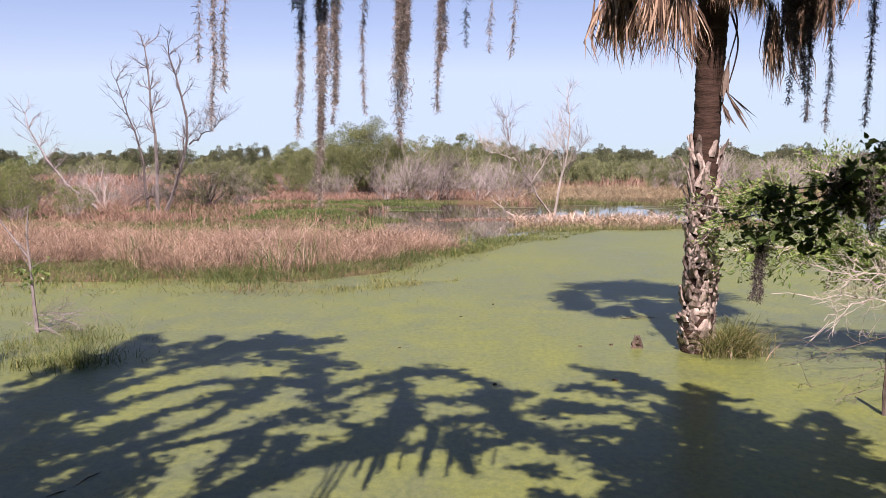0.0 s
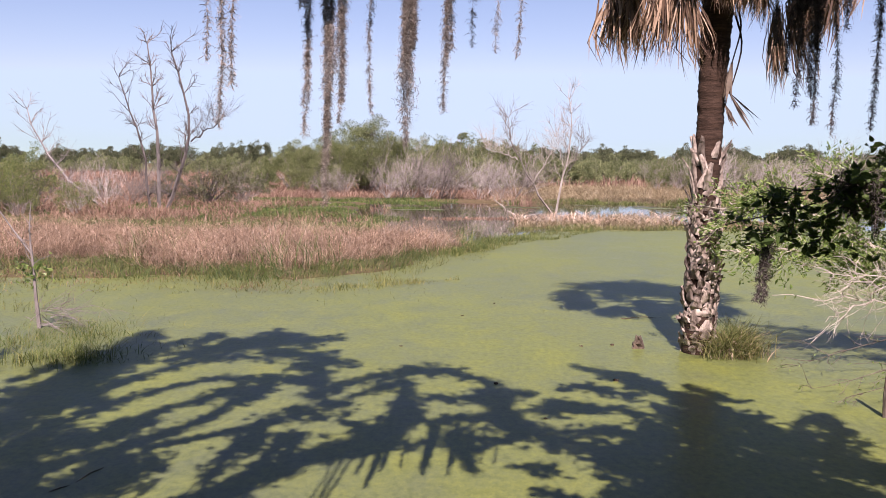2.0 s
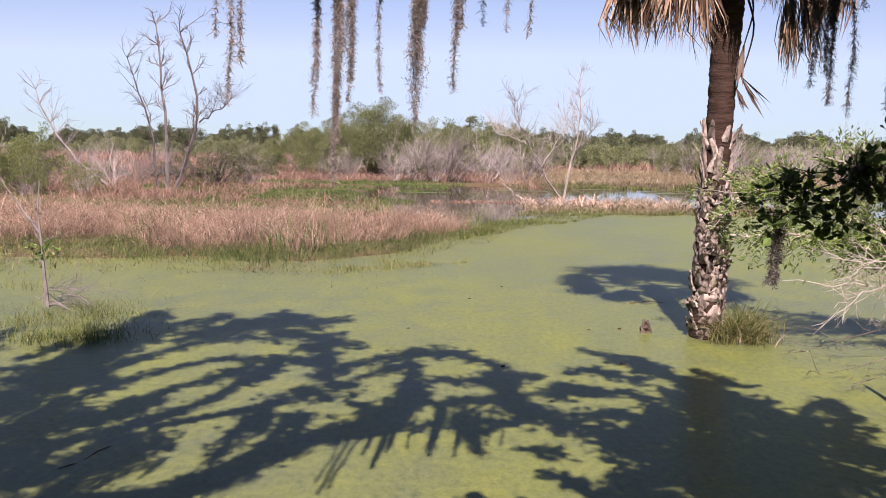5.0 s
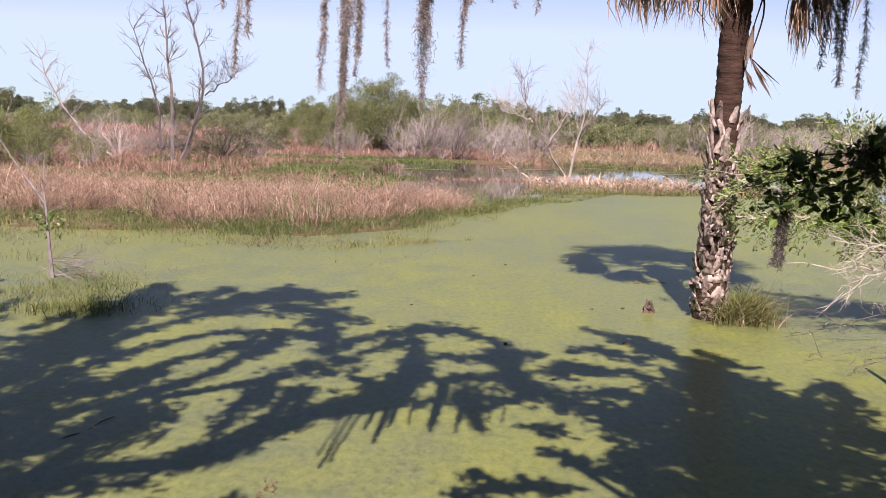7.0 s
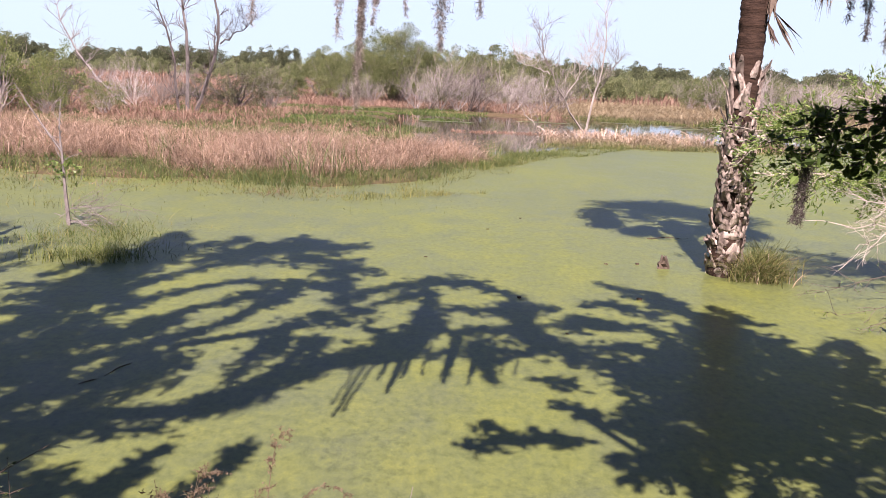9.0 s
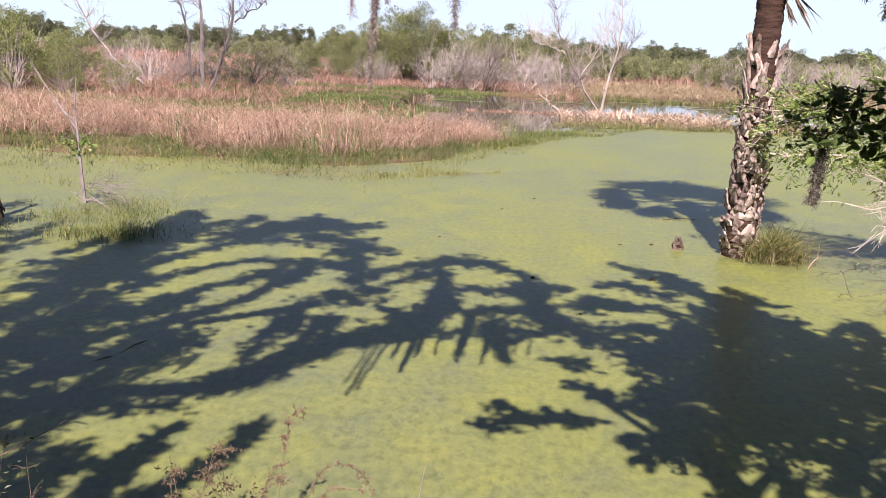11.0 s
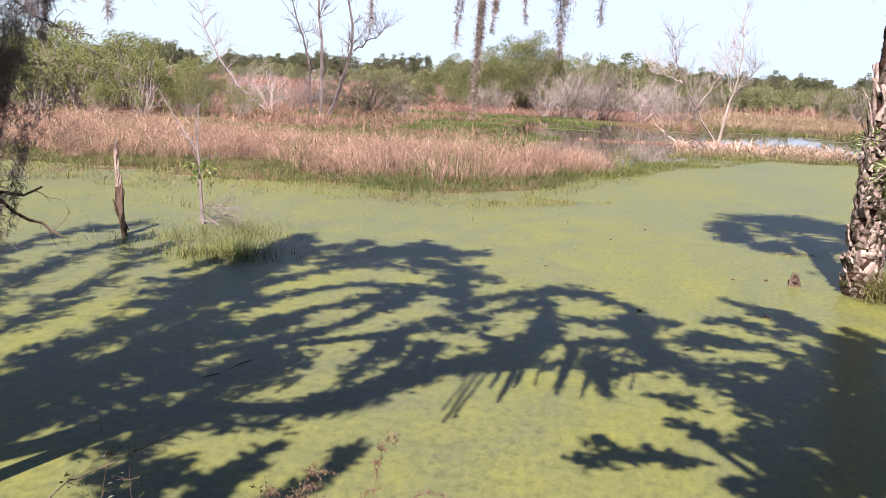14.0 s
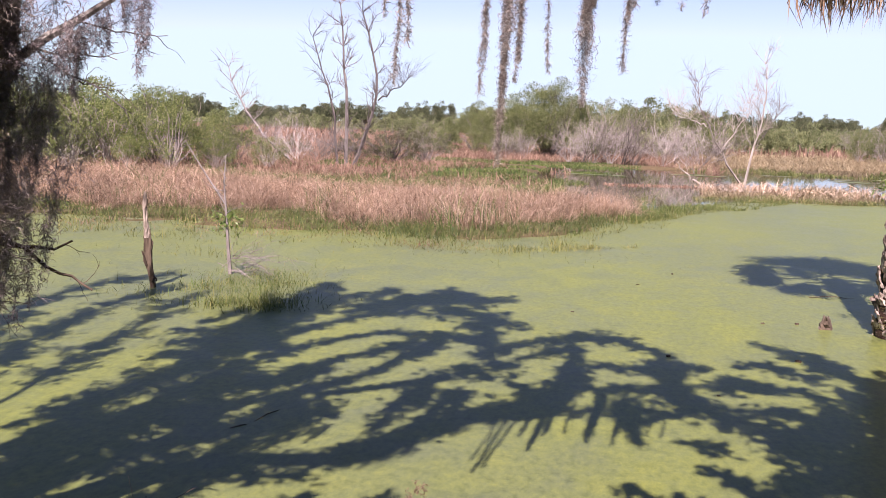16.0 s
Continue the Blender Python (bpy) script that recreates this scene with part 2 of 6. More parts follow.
def blades(pos, height, width, rng, lean=0.35, droop=0.5, seg=2):
    """Grass blades as tapering bent ribbons."""
    n = len(pos)
    az = rng.uniform(0, 2 * np.pi, n)
    face = rng.uniform(0, 2 * np.pi, n)
    d = np.stack([np.cos(az), np.sin(az), np.zeros(n)], 1)
    s = np.stack([np.cos(face), np.sin(face), np.zeros(n)], 1) * (width / 2)[:, None]
    ln = rng.uniform(0.02, lean, n) * height
    dr = rng.uniform(0, droop, n)
    rows = []
    for i in range(seg):
        u = i / seg
        c = pos + d * (ln * u ** 1.6)[:, None]
        c[:, 2] += height * (u - 0.5 * dr * u * u)
        w = 1 - 0.45 * u
        rows += [c - s * w, c + s * w]
    tip = pos + d * (ln * (1 + dr))[:, None]
    tip[:, 2] += height * (1 - 0.5 * dr)
    rows.append(tip)
    k = 2 * seg + 1
    v = np.stack(rows, 1).reshape(-1, 3)
    b = (np.arange(n) * k)[:, None]
    f = []
    for i in range(seg - 1):
        o = 2 * i
        f += [b + [o, o + 1, o + 3], b + [o, o + 3, o + 2]]
    f.append(b + [k - 3, k - 2, k - 1])
    return v, np.stack(f, 1).reshape(-1, 3)


def leaves(centres, ways, length, width, rng, fold=0.25, oval=False):
    """Folded leaf blades; oval ones have a rounded outline."""
    n = len(centres)
    w = ways / np.maximum(np.linalg.norm(ways, axis=1), 1e-6)[:, None]
    s = np.cross(w, rng.normal(size=(n, 3)))
    s /= np.maximum(np.linalg.norm(s, axis=1), 1e-6)[:, None]
    u = np.cross(s, w)
    L, W = np.asarray(length)[:, None], np.asarray(width)[:, None]
    c = centres
    if oval:
        v = np.stack([c, c + w * L * 0.28 + s * W * 0.45 + u * W * fold, c + w * L * 0.62 + s * W * 0.42 + u * W * fold, c + w * L, c + w * L * 0.62 - s * W * 0.42 + u * W * fold, c + w * L * 0.28 - s * W * 0.45 + u * W * fold], 1).reshape(-1, 3)
        b = (np.arange(n) * 6)[:, None]
        return v, np.concatenate([b + [0, 1, 2, 3], b + [0, 3, 4, 5]])
    v = np.stack([c, c + w * L * 0.5 + s * W * 0.5 + u * W * fold, c + w * L, c + w * L * 0.5 - s * W * 0.5 + u * W * fold], 1).reshape(-1, 3)
    b = (np.arange(n) * 4)[:, None]
    return v, np.concatenate([b + [0, 1, 2], b + [0, 2, 3]])


def tubes(lines, sides=5):
    """Tapering tubes along polylines [(points, radii)]."""
    V, F, o = [], [], 0
    a = np.arange(sides) * 2 * np.pi / sides
    for pts, rad in lines:
        pts, rad = np.asarray(pts, float), np.asarray(rad, float)
        t = np.gradient(pts, axis=0)
        t /= np.maximum(np.linalg.norm(t, axis=1), 1e-9)[:, None]
        ref = np.where(np.abs(t[:, 2:3]) > 0.9, [[1.0, 0, 0]], [[0, 0, 1.0]])
        x = np.cross(t, ref)
        x /= np.maximum(np.linalg.norm(x, axis=1), 1e-9)[:, None]
        y = np.cross(t, x)
        ring = pts[:, None] + rad[:, None, None] * (np.cos(a)[None, :, None] * x[:, None] + np.sin(a)[None, :, None] * y[:, None])
        V.append(ring.reshape(-1, 3))
        m = len(pts)
        i = np.arange(m - 1)[:, None] * sides + np.arange(sides)[None]
        j = np.arange(m - 1)[:, None] * sides + (np.arange(sides)[None] + 1) % sides
        F.append(np.stack([i, j, j + sides, i + sides], -1).reshape(-1, 4) + o)
        o += m * sides
    return np.concatenate(V), np.concatenate(F)


def bent(a, way, length, rng, n=5, wander=0.25, lift=0.0):
    """A wandering polyline."""
    way = np.asarray(way, float) / np.linalg.norm(way)
    pts, p = [np.asarray(a, float)], np.asarray(a, float)
    for _ in range(n - 1):
        way = way + rng.normal(size=3) * wander + np.array([0, 0, lift])
        way /= np.linalg.norm(way)
        p = p + way * length / (n - 1)
        pts.append(p)
    return np.array(pts)


def spaced(pts, n):
    """n points evenly along a polyline, rounded by a spline."""
    pts = np.asarray(pts, float)
    d = np.r_[0, np.cumsum(np.linalg.norm(np.diff(pts, axis=0), axis=1))]
    u = np.linspace(0, d[-1], n)
    out = np.stack([np.interp(u, d, pts[:, i]) for i in range(3)], 1)
    for _ in range(2):
        out[1:-1] = 0.25 * out[:-2] + 0.5 * out[1:-1] + 0.25 * out[2:]
    return out


def branching(rng, start, way, length, radius, levels, kids=(4, 6), angle=0.6, ratio=0.55, wander=0.2, lift=0.05, lines=None, tips=None):
    """A branch with its side branches: fills lines with (points, radii) and tips with (point, way)."""
    pts = bent(start, way, length, rng, 6 if levels > 0 else 4, wander, lift)
    rad = np.linspace(radius, radius * (0.35 if levels > 0 else 0.25), len(pts))
    lines.append((pts, rad))
    if levels == 0:
        for i in range(1, len(pts)):
            tips.append((pts[i], pts[i] - pts[i - 1]))
        return
    for k in range(rng.integers(*kids)):
        u = rng.uniform(0.25, 1.0)
        i = min(int(u * (len(pts) - 1)), len(pts) - 2)
        p = pts[i] + (pts[i + 1] - pts[i]) * (u * (len(pts) - 1) - i)
        w = pts[i + 1] - pts[i]
        w = w / np.linalg.norm(w) + rng.normal(size=3) * angle
        branching(rng, p, w, length * ratio * rng.uniform(0.7, 1.2), radius * 0.5, levels - 1, kids, angle, ratio, wander, lift, lines, tips)


def moss_threads(axis, width, n, rng, thick=0.003, size=0.05):
    """Curly threads packed round a hanging axis; width gives the strand's half width at each axis point."""
    m = len(axis)
    u = rng.uniform(0, m - 1.001, n)
    i = u.astype(int)
    f = (u - i)[:, None]
    p = axis[i] * (1 - f) + axis[i + 1] * f
    w = width[i] * (1 - f[:, 0]) + width[i + 1] * f[:, 0]
    p = p + rng.normal(size=(n, 3)) * (w * 0.5)[:, None]
    d = rng.normal(size=(n, 3)) * [0.75, 0.75, 0.5] + [0, 0, -1.15]
    d /= np.linalg.norm(d, axis=1)[:, None]
    s = np.cross(d, rng.normal(size=(n, 3)))
    s /= np.linalg.norm(s, axis=1)[:, None]
    c = np.cross(d, s)
    L = (size * rng.uniform(0.5, 1.5, n))[:, None]
    k1, k2 = rng.uniform(-0.45, 0.45, n)[:, None], rng.uniform(-0.45, 0.45, n)[:, None]
    q = [p, p + d * L * 0.33 + c * L * k1, p + d * L * 0.66 - c * L * k1 * 0.6 + s * L * k2, p + d * L * 0.9 + c * L * k2]
    h = thick * rng.uniform(0.6, 1.3, n)[:, None] * 0.5
    v = np.stack([q[0] - s * h, q[0] + s * h, q[1] - s * h, q[1] + s * h, q[2] - s * h, q[2] + s * h, q[3]], 1).reshape(-1, 3)
    b = (np.arange(n) * 7)[:, None]
    return v, np.stack([b + [0, 1, 3], b + [0, 3, 2], b + [2, 3, 5], b + [2, 5, 4], b + [4, 5, 6]], 1).reshape(-1, 3)


def join(pieces):
    V, F, o = [], [], 0
    for v, f in pieces:
        V.append(v)
        F.append(np.asarray(f) + o)
        o += len(v)
    return np.concatenate(V), np.concatenate(F)


def lumps(x, y, scale, seed=0.0):
    return np.array([noise.noise((a * scale, b * scale, seed)) for a, b in zip(x, y)])


# ---- ground and water ----
SHORE_X = [-80, -8.9, -6.0, -4.6, -2.9, -2.16, -1.07, -0.35, 1.02, 2.13, 2.8, 4.2, 200]
SHORE_Y = [18.4, 18.8, 18.7, 18.9, 18.35, 19.6, 21.2, 23.8, 26.1, 30.9, 32.6, 500, 500]
REED_X = [-80, -13, -10.6, -8.6, -7.4, -6.2, -4.8, -3.6, -2.5, -1.3, 0.3, 1.2]
REED_Y = [23.0, 22.3, 22.6, 24.0, 22.6, 21.4, 20.8, 21.4, 23.0, 25.0, 27.3, 29.5]


def shore(x):
    """y of the near edge of the reed bed."""
    return np.interp(x, SHORE_X, SHORE_Y) + 0.35 * np.sin(x * 1.7) + 0.25 * np.sin(x * 4.1 + 1.0)


def marsh_height(x, y):
    """Height of the marsh floor over the water."""
    h = np.full(np.shape(x), -0.5)
    reed = np.clip((y - shore(x)) / 1.5, 0, 1) * np.clip((33.5 - y + np.clip(-x - 4, 0, 30)) / 3, 0, 1)
    h = np.maximum(h, -0.5 + 0.52 * reed)
    back = np.clip((y - (62 - 0.25 * np.abs(x + 6))) / 4, 0, 1) * np.where(x > 4, np.clip((y - 62) / 4, 0, 1), 1)
    left = np.clip((-x - 2.5) / 3, 0, 1) * np.clip((y - 38) / 3, 0, 1)
    h = np.maximum(h, -0.5 + 0.6 * np.maximum(back, left))
    isle = np.clip(1.5 - np.hypot((x - 7.5) / 3.4, (y - 43) / 2.6), 0, 1)
    isle2 = np.clip(1.4 - np.hypot((x - 12.5) / 5.0, (y - 40.0) / 1.9), 0, 1)
    h = np.maximum(h, -0.5 + 0.55 * np.maximum(isle, isle2))
    bank = np.clip((4.3 - y) / 4, 0, 1)
    return np.maximum(h, -0.5 + 1.0 * bank)


def ground_sheet():
    gx = np.r_[-3000, -1200, -500, -250, -150, np.arange(-100, 100.1, 0.8), 150, 250, 500, 1200, 3000]
    gy = np.r_[-600, -150, -40, -15, np.arange(-6, 110, 0.8), 130, 170, 250, 400, 800, 1600, 3500]
    X, Y = np.meshgrid(gx, gy)
    Z = marsh_height(X, Y) + lumps(X.ravel(), Y.ravel(), 0.35).reshape(X.shape) * 0.06
    V = np.stack([X, Y, Z], -1).reshape(-1, 3)
    nx, ny = len(gx), len(gy)
    i = (np.arange(ny - 1)[:, None] * nx + np.arange(nx - 1)[None]).ravel()
    return V, np.stack([i, i + 1, i + nx + 1, i + nx], 1)


tagged(part("ground", mesh_of("ground", *ground_sheet(), M_GROUND, True)), "brown marsh soil under dry reeds and grasses", "ground", kind="structure")
WV = [(-140, -20, 0), (140, -20, 0), (140, 140, 0), (-140, 140, 0)]
tagged(part("water", mesh_of("water", WV, [(0, 1, 2, 3)], M_WATER)), "still dark marsh water reflecting reeds and sky", "water", kind="structure")


def duckweed_sheet():
    gx = np.arange(-45, 60.1, 0.5)
    far = 36.5 + 0.10 * np.clip(gx - 3, 0, 60) + 1.2 * lumps(gx, gx * 0, 0.35) - np.clip(2.5 - gx, 0, 60) * 1.2
    far = np.where(gx < 5.0, np.minimum(far, 29.8 + 1.75 * (gx - 0.5)), far)
    far = np.maximum(far, 21)
    ny = 80
    u = np.linspace(0, 1, ny)
    Y = -3 + (far[None] + 3) * u[:, None]
    X = np.repeat(gx[None], ny, 0)
    V = np.stack([X, Y, np.full(X.shape, 0.006)], -1).reshape(-1, 3)
    nx = len(gx)
    i = (np.arange(ny - 1)[:, None] * nx + np.arange(nx - 1)[None]).ravel()
    return V, np.stack([i, i + 1, i + nx + 1, i + nx], 1)


tagged(part("duckweed", mesh_of("duckweed", *duckweed_sheet(), M_DUCK)), "yellow-green duckweed mat covering the still pond", "duckweed", kind="stuff")


def scum_strip():
    rng = np.random.default_rng(5)
    V, F = [], []
    for k in range(16):
        cx, cy, size = rng.uniform(-2, 26), rng.uniform(50, 61), rng.uniform(0.25, 0.7)
        a = np.linspace(0, 2 * np.pi, 13)[:-1]
        r = rng.uniform(0.6, 1.0, 12)
        V += [(cx + 3.2 * size * math.cos(b) * q, cy + 0.9 * size * math.sin(b) * q, 0.006 + 0.0004 * k) for b, q in zip(a, r)]
        F.append([12 * k + j for j in range(12)])
    return V, F


tagged(part("floating_scum", mesh_of("floating_scum", *scum_strip(), M_DUCK)), "thin green scum drifting on dark open water", "duckweed", kind="stuff")


# ---- grasses ----
def scatter(n, x0, x1, y0, y1, rng):
    return rng.uniform(x0, x1, n), rng.uniform(y0, y1, n)


def grass(name, label, category, material, x, y, hmin, hmax, wmin, wmax, rng, lean=0.35, droop=0.5, clump=0.0):
    if clump:
        k = lumps(x, y, clump, 3.3)
        keep = k > rng.uniform(-0.55, 0.15, len(x))
        x, y = x[keep], y[keep]
    z = np.maximum(marsh_height(x, y), -0.02) - 0.03
    h = rng.uniform(hmin, hmax, len(x)) * (1 + 0.6 * lumps(x, y, 0.5, 1.7) + 0.9 * lumps(x, y, 1.7, 5.1))
    v, f = blades(np.stack([x, y, z], 1), h, rng.uniform(wmin, wmax, len(x)), rng, lean, droop)
    return tagged(part(name, mesh_of(name, v, f, material)), label, category, kind="stuff")


def reed_front(x, y):
    """y at which the dry reeds begin, ragged."""
    return np.interp(x, REED_X, REED_Y) + 0.7 + 1.6 * lumps(x, y, 0.5, 8.0) + 0.9 * lumps(x, y, 1.7, 8.5)


def make_grasses():
    rng = np.random.default_rng(11)
    # tan reed bed beside the pond
    x, y = scatter(300000, -42, 3, 20, 37, rng)
    keep = (y > reed_front(x, y)) & (y < 32.0 + 1.5 * lumps(x, y, 0.3, 2.0) + 0.3 * np.clip(-x - 8, 0, 12) - 0.8 * np.clip(x + 3, 0, 5)) & (x < 1.0 + 1.2 * lumps(x, y, 0.5, 21.0))
    x, y = x[keep], y[keep]
    low = rng.random(len(x)) < 0.72
    grass("dry_reeds", "dense bed of dry pinkish-tan marsh reeds", "reeds", M_REED, x[low], y[low], 0.3, 0.85, 0.006, 0.014, rng, 1.9, 1.8)
    grass("standing_reeds", "upright tufts of dry tan reed stalks", "reeds", M_REED, x[~low], y[~low], 0.4, 0.92, 0.006, 0.012, rng, 1.3, 1.5, 0.9)
    bx, by = x[::5], y[::5]
    keep = (lumps(bx, by, 0.55, 40.0) + 0.05 * (bx + 4)) > 0.12
    grass("pale_reeds", "bleached straw-pale stalks among the reeds", "reeds", M_STRAW, bx[keep], by[keep], 0.35, 0.85, 0.008, 0.016, rng, 1.2, 1.4)
    x, y = x[::12], y[::12]
    z = np.maximum(marsh_height(x, y), 0) + rng.uniform(0.2, 0.6, len(x))
    v, f = blades(np.stack([x, y, z], 1), rng.uniform(0.12, 0.3, len(x)), rng.uniform(0.007, 0.014, len(x)), rng, 4.5, 1.5)
    tagged(part("fallen_reeds", mesh_of("fallen_reeds", v, f, M_REED)), "pale bent and fallen stalks among dry reeds", "reeds", kind="stuff")
    x, y = scatter(16000, -42, 1, 21, 33, rng)
    keep = (y > reed_front(x, y) - 0.5) & (lumps(x, y, 0.42, 9.0) > 0.16)
    grass("reed_shoots", "green shoots growing up through dry reeds", "grass", M_GREEN, x[keep], y[keep], 0.4, 0.85, 0.012, 0.028, rng, 0.7, 0.8)
    # green fringe at the foot of the reeds
    x, y = scatter(150000, -42, 3, 18, 34, rng)
    u = (y - shore(x)) / np.maximum(reed_front(x, y) + 0.7 - shore(x), 0.3)
    keep = (u > 0.25) & (u < 1.15) & (u + 0.9 * lumps(x, y, 0.8, 12.0) + 0.08 * np.clip(x + 4, -2, 9) > rng.uniform(0.05, 0.75, len(x)))
    grass("green_sedge", "fresh green sedge fringe along the reed bed", "grass", M_GREEN, x[keep], y[keep], 0.1, 0.34, 0.007, 0.018, rng, 1.3, 1.2)
    x, y = scatter(95000, -42, 3, 17.5, 34, rng)
    u = (y - shore(x) + 0.8 * lumps(x, y, 0.7, 6.0)) / np.maximum(reed_front(x, y) - shore(x), 0.4)
    keep = (u > -0.25) & (u < 1.0) & (lumps(x, y, 1.3, 44.0) > rng.uniform(-0.75, 0.05, len(x)))
    grass("marsh_grass", "olive and straw grass at the water's edge", "grass", M_OLIVE, x[keep], y[keep], 0.05, 0.26, 0.008, 0.018, rng, 1.2, 1.0)
    keep = (u > -0.1) & (u < 0.8) & (x < -2.5) & (lumps(x, y, 0.9, 47.0) > rng.uniform(-0.1, 0.5, len(x)))
    grass("brown_sedge", "brown dead sedge lying along the waterline", "grass", M_RUST, x[keep], y[keep], 0.05, 0.2, 0.008, 0.018, rng, 2.4, 1.2)
    x = rng.uniform(-2.8, 0.35, 2600)
    y = 18.55 + 0.62 * (x + 2.9) + rng.normal(size=2600) * 0.32 * np.clip((0.6 - x) / 2.2, 0.15, 1)
    grass("spit_sprigs", "thin olive sprigs trailing off the reed bed", "grass", M_OLIVE, x, y, 0.06, 0.24, 0.006, 0.013, rng, 0.8, 0.8, 0.9)
    # low green belt behind the reeds
    x, y = scatter(90000, -26, 1, 36, 66, rng)
    keep = (x < -3.0 + 2.0 * lumps(x, y, 0.4, 3.0) + 0.10 * (y - 36)) & (lumps(x, y * 1.8, 0.13, 3.6) > -0.2) & (x > -19 - 3 * lumps(x, y, 0.3, 19.0))
    x, y = x[keep], y[keep]
    grass("green_belt", "low green marsh plants behind the reeds", "grass", M_GREEN, x, y, 0.06, 0.22, 0.022, 0.05, rng, 0.8, 0.8)
    x, y = scatter(30000, 0.2, 6.2, 25.5, 40.5, rng)
    keep = np.abs(y - 28.4 - 1.75 * (x - 0.5) - 1.2 * lumps(x, y, 0.6, 14.0)) < 1.9
    grass("spit_sedge", "narrow green sedge spit reaching into the pond", "grass", M_SHOOT, x[keep], y[keep], 0.05, 0.22, 0.012, 0.028, rng, 1.0, 0.8)
    x, y = scatter(16000, 2.5, 14, 34.0, 40.5, rng)
    keep = np.abs(y - 37.0 - 0.12 * (x - 3) - 0.8 * lumps(x, y, 0.5, 7.0)) < 1.3
    grass("edge_grass", "thin olive grass line along the duckweed edge", "grass", M_OLIVE, x[keep], y[keep], 0.06, 0.22, 0.015, 0.03, rng, 1.0, 0.8)
    x, y = scatter(6000, -1.0, 4.8, 41.5, 46.5, rng)
    keep = np.abs(y - 43.6 - 0.25 * x - 1.2 * lumps(x, y, 0.5, 17.0)) < 0.7
    grass("mud_sedge", "low rusty sedge on a mud bar between two channels", "grass", M_RUST, x[keep], y[keep], 0.04, 0.16, 0.02, 0.045, rng, 1.2, 1.0)
    # rust marsh and golden meadow far off
    x, y = scatter(140000, -75, 6, 40, 110, rng)
    keep = (y > 64 + 6 * lumps(x, y, 0.1, 6.0)) | (x < -14 - 0.25 * (y - 40)) | (lumps(x, y, 0.14, 5.0) > 0.2) & (x < -3) | (x < -9) & (y < 47)
    grass("rust_grass", "wide stand of rust-brown dry marsh grass", "grass", M_RUST, x[keep], y[keep], 0.3, 0.75, 0.018, 0.04, rng, 1.6, 1.3, 0.1)
    x, y = scatter(38000, -130, 60, 105, 240, rng)
    grass("far_grass", "distant rust and tan marsh meadow", "grass", M_RUST, x, y, 0.6, 1.2, 0.08, 0.22, rng, 0.4, 0.6)
    x, y = scatter(100000, 3, 60, 63, 150, rng)
    grass("golden_grass", "golden dry grass meadow beyond the water", "grass", M_GOLD, x, y, 0.25, 0.65, 0.016, 0.04, rng, 2.2, 1.6)
    x, y = scatter(9000, 4, 40, 61.5, 66, rng)
    keep = lumps(x, y, 0.25, 31.0) > -0.15
    grass("meadow_edge", "low green growth along the far water's edge", "grass", M_SHOOT, x[keep], y[keep], 0.1, 0.35, 0.03, 0.07, rng, 1.0, 0.8)
    # islet
    x, y = scatter(9000, 3.2, 14, 36.6, 41.2, rng)
    keep = (lumps(x, y, 0.7, 55.0) > -0.12) & (y > 36.8 + 0.1 * x)
    grass("islet_fringe", "rusty low grass fringing the islet", "grass", M_GOLD, x[keep], y[keep], 0.08, 0.3, 0.015, 0.035, rng, 1.2, 1.0)
    x, y = scatter(9000, 7, 21, 37.5, 44, rng)
    keep = marsh_height(x, y) > -0.1
    grass("islet_grass", "orange-brown grass on a low islet", "grass", M_GOLD, x[keep], y[keep], 0.2, 0.5, 0.016, 0.036, rng, 1.0, 1.0)
    x, y = scatter(1700, 3.0, 10.5, 40.4, 45.0, rng)
    keep = lumps(x, y, 0.9, 2.2) > -0.05
    x, y = x[keep], y[keep]
    z = np.full(len(x), 0.02)
    v, f = blades(np.stack([x, y, z], 1), rng.uniform(0.15, 0.6, len(x)), rng.uniform(0.03, 0.06, len(x)), rng, 2.6, 1.4)
    tagged(part("broken_reeds", mesh_of("broken_reeds", v, f, M_STRAW)), "bleached broken reed stalks heaped round a dead tree", "reeds", kind="stuff")
    x, y = scatter(420, -10, 2, 15.8, 19.5, rng)
    grass("water_sprigs", "sparse green sprigs poking through the duckweed", "grass", M_OLIVE, x, y, 0.05, 0.16, 0.006, 0.012, rng, 0.8, 0.6, 0.8)
    # tuft round the snag
    x, y = rng.normal(-5.6, 0.8, 2300), rng.normal(13.2, 0.8, 2300)
    grass("water_tuft", "sparse olive grass tuft standing in duckweed", "grass", M_OLIVE, x, y, 0.05, 0.24, 0.005, 0.010, rng, 1.1, 0.9, 1.4)
    x, y = rng.normal(-5.5, 0.6, 1300), rng.normal(13.0, 0.7, 1300)
    grass("sedge_tuft", "green sedge sprigs standing in duckweed", "grass", M_GREEN, x, y, 0.06, 0.26, 0.005, 0.010, rng, 0.8, 0.7, 1.4)
    x, y = rng.normal(-4.85, 0.4, 900), rng.normal(11.85, 0.25, 900)
    grass("dark_tuft", "dark green grass clump standing in shade", "grass", M_SHOOT, x, y, 0.08, 0.34, 0.006, 0.013, rng, 0.9, 0.7, 1.2)
    x, y = scatter(260, -8.2, -6.8, 15.5, 17.5, rng)
    grass("water_blades", "few thin blades rising from the duckweed", "grass", M_OLIVE, x, y, 0.08, 0.25, 0.006, 0.011, rng, 0.5, 0.5, 0.9)


make_grasses()


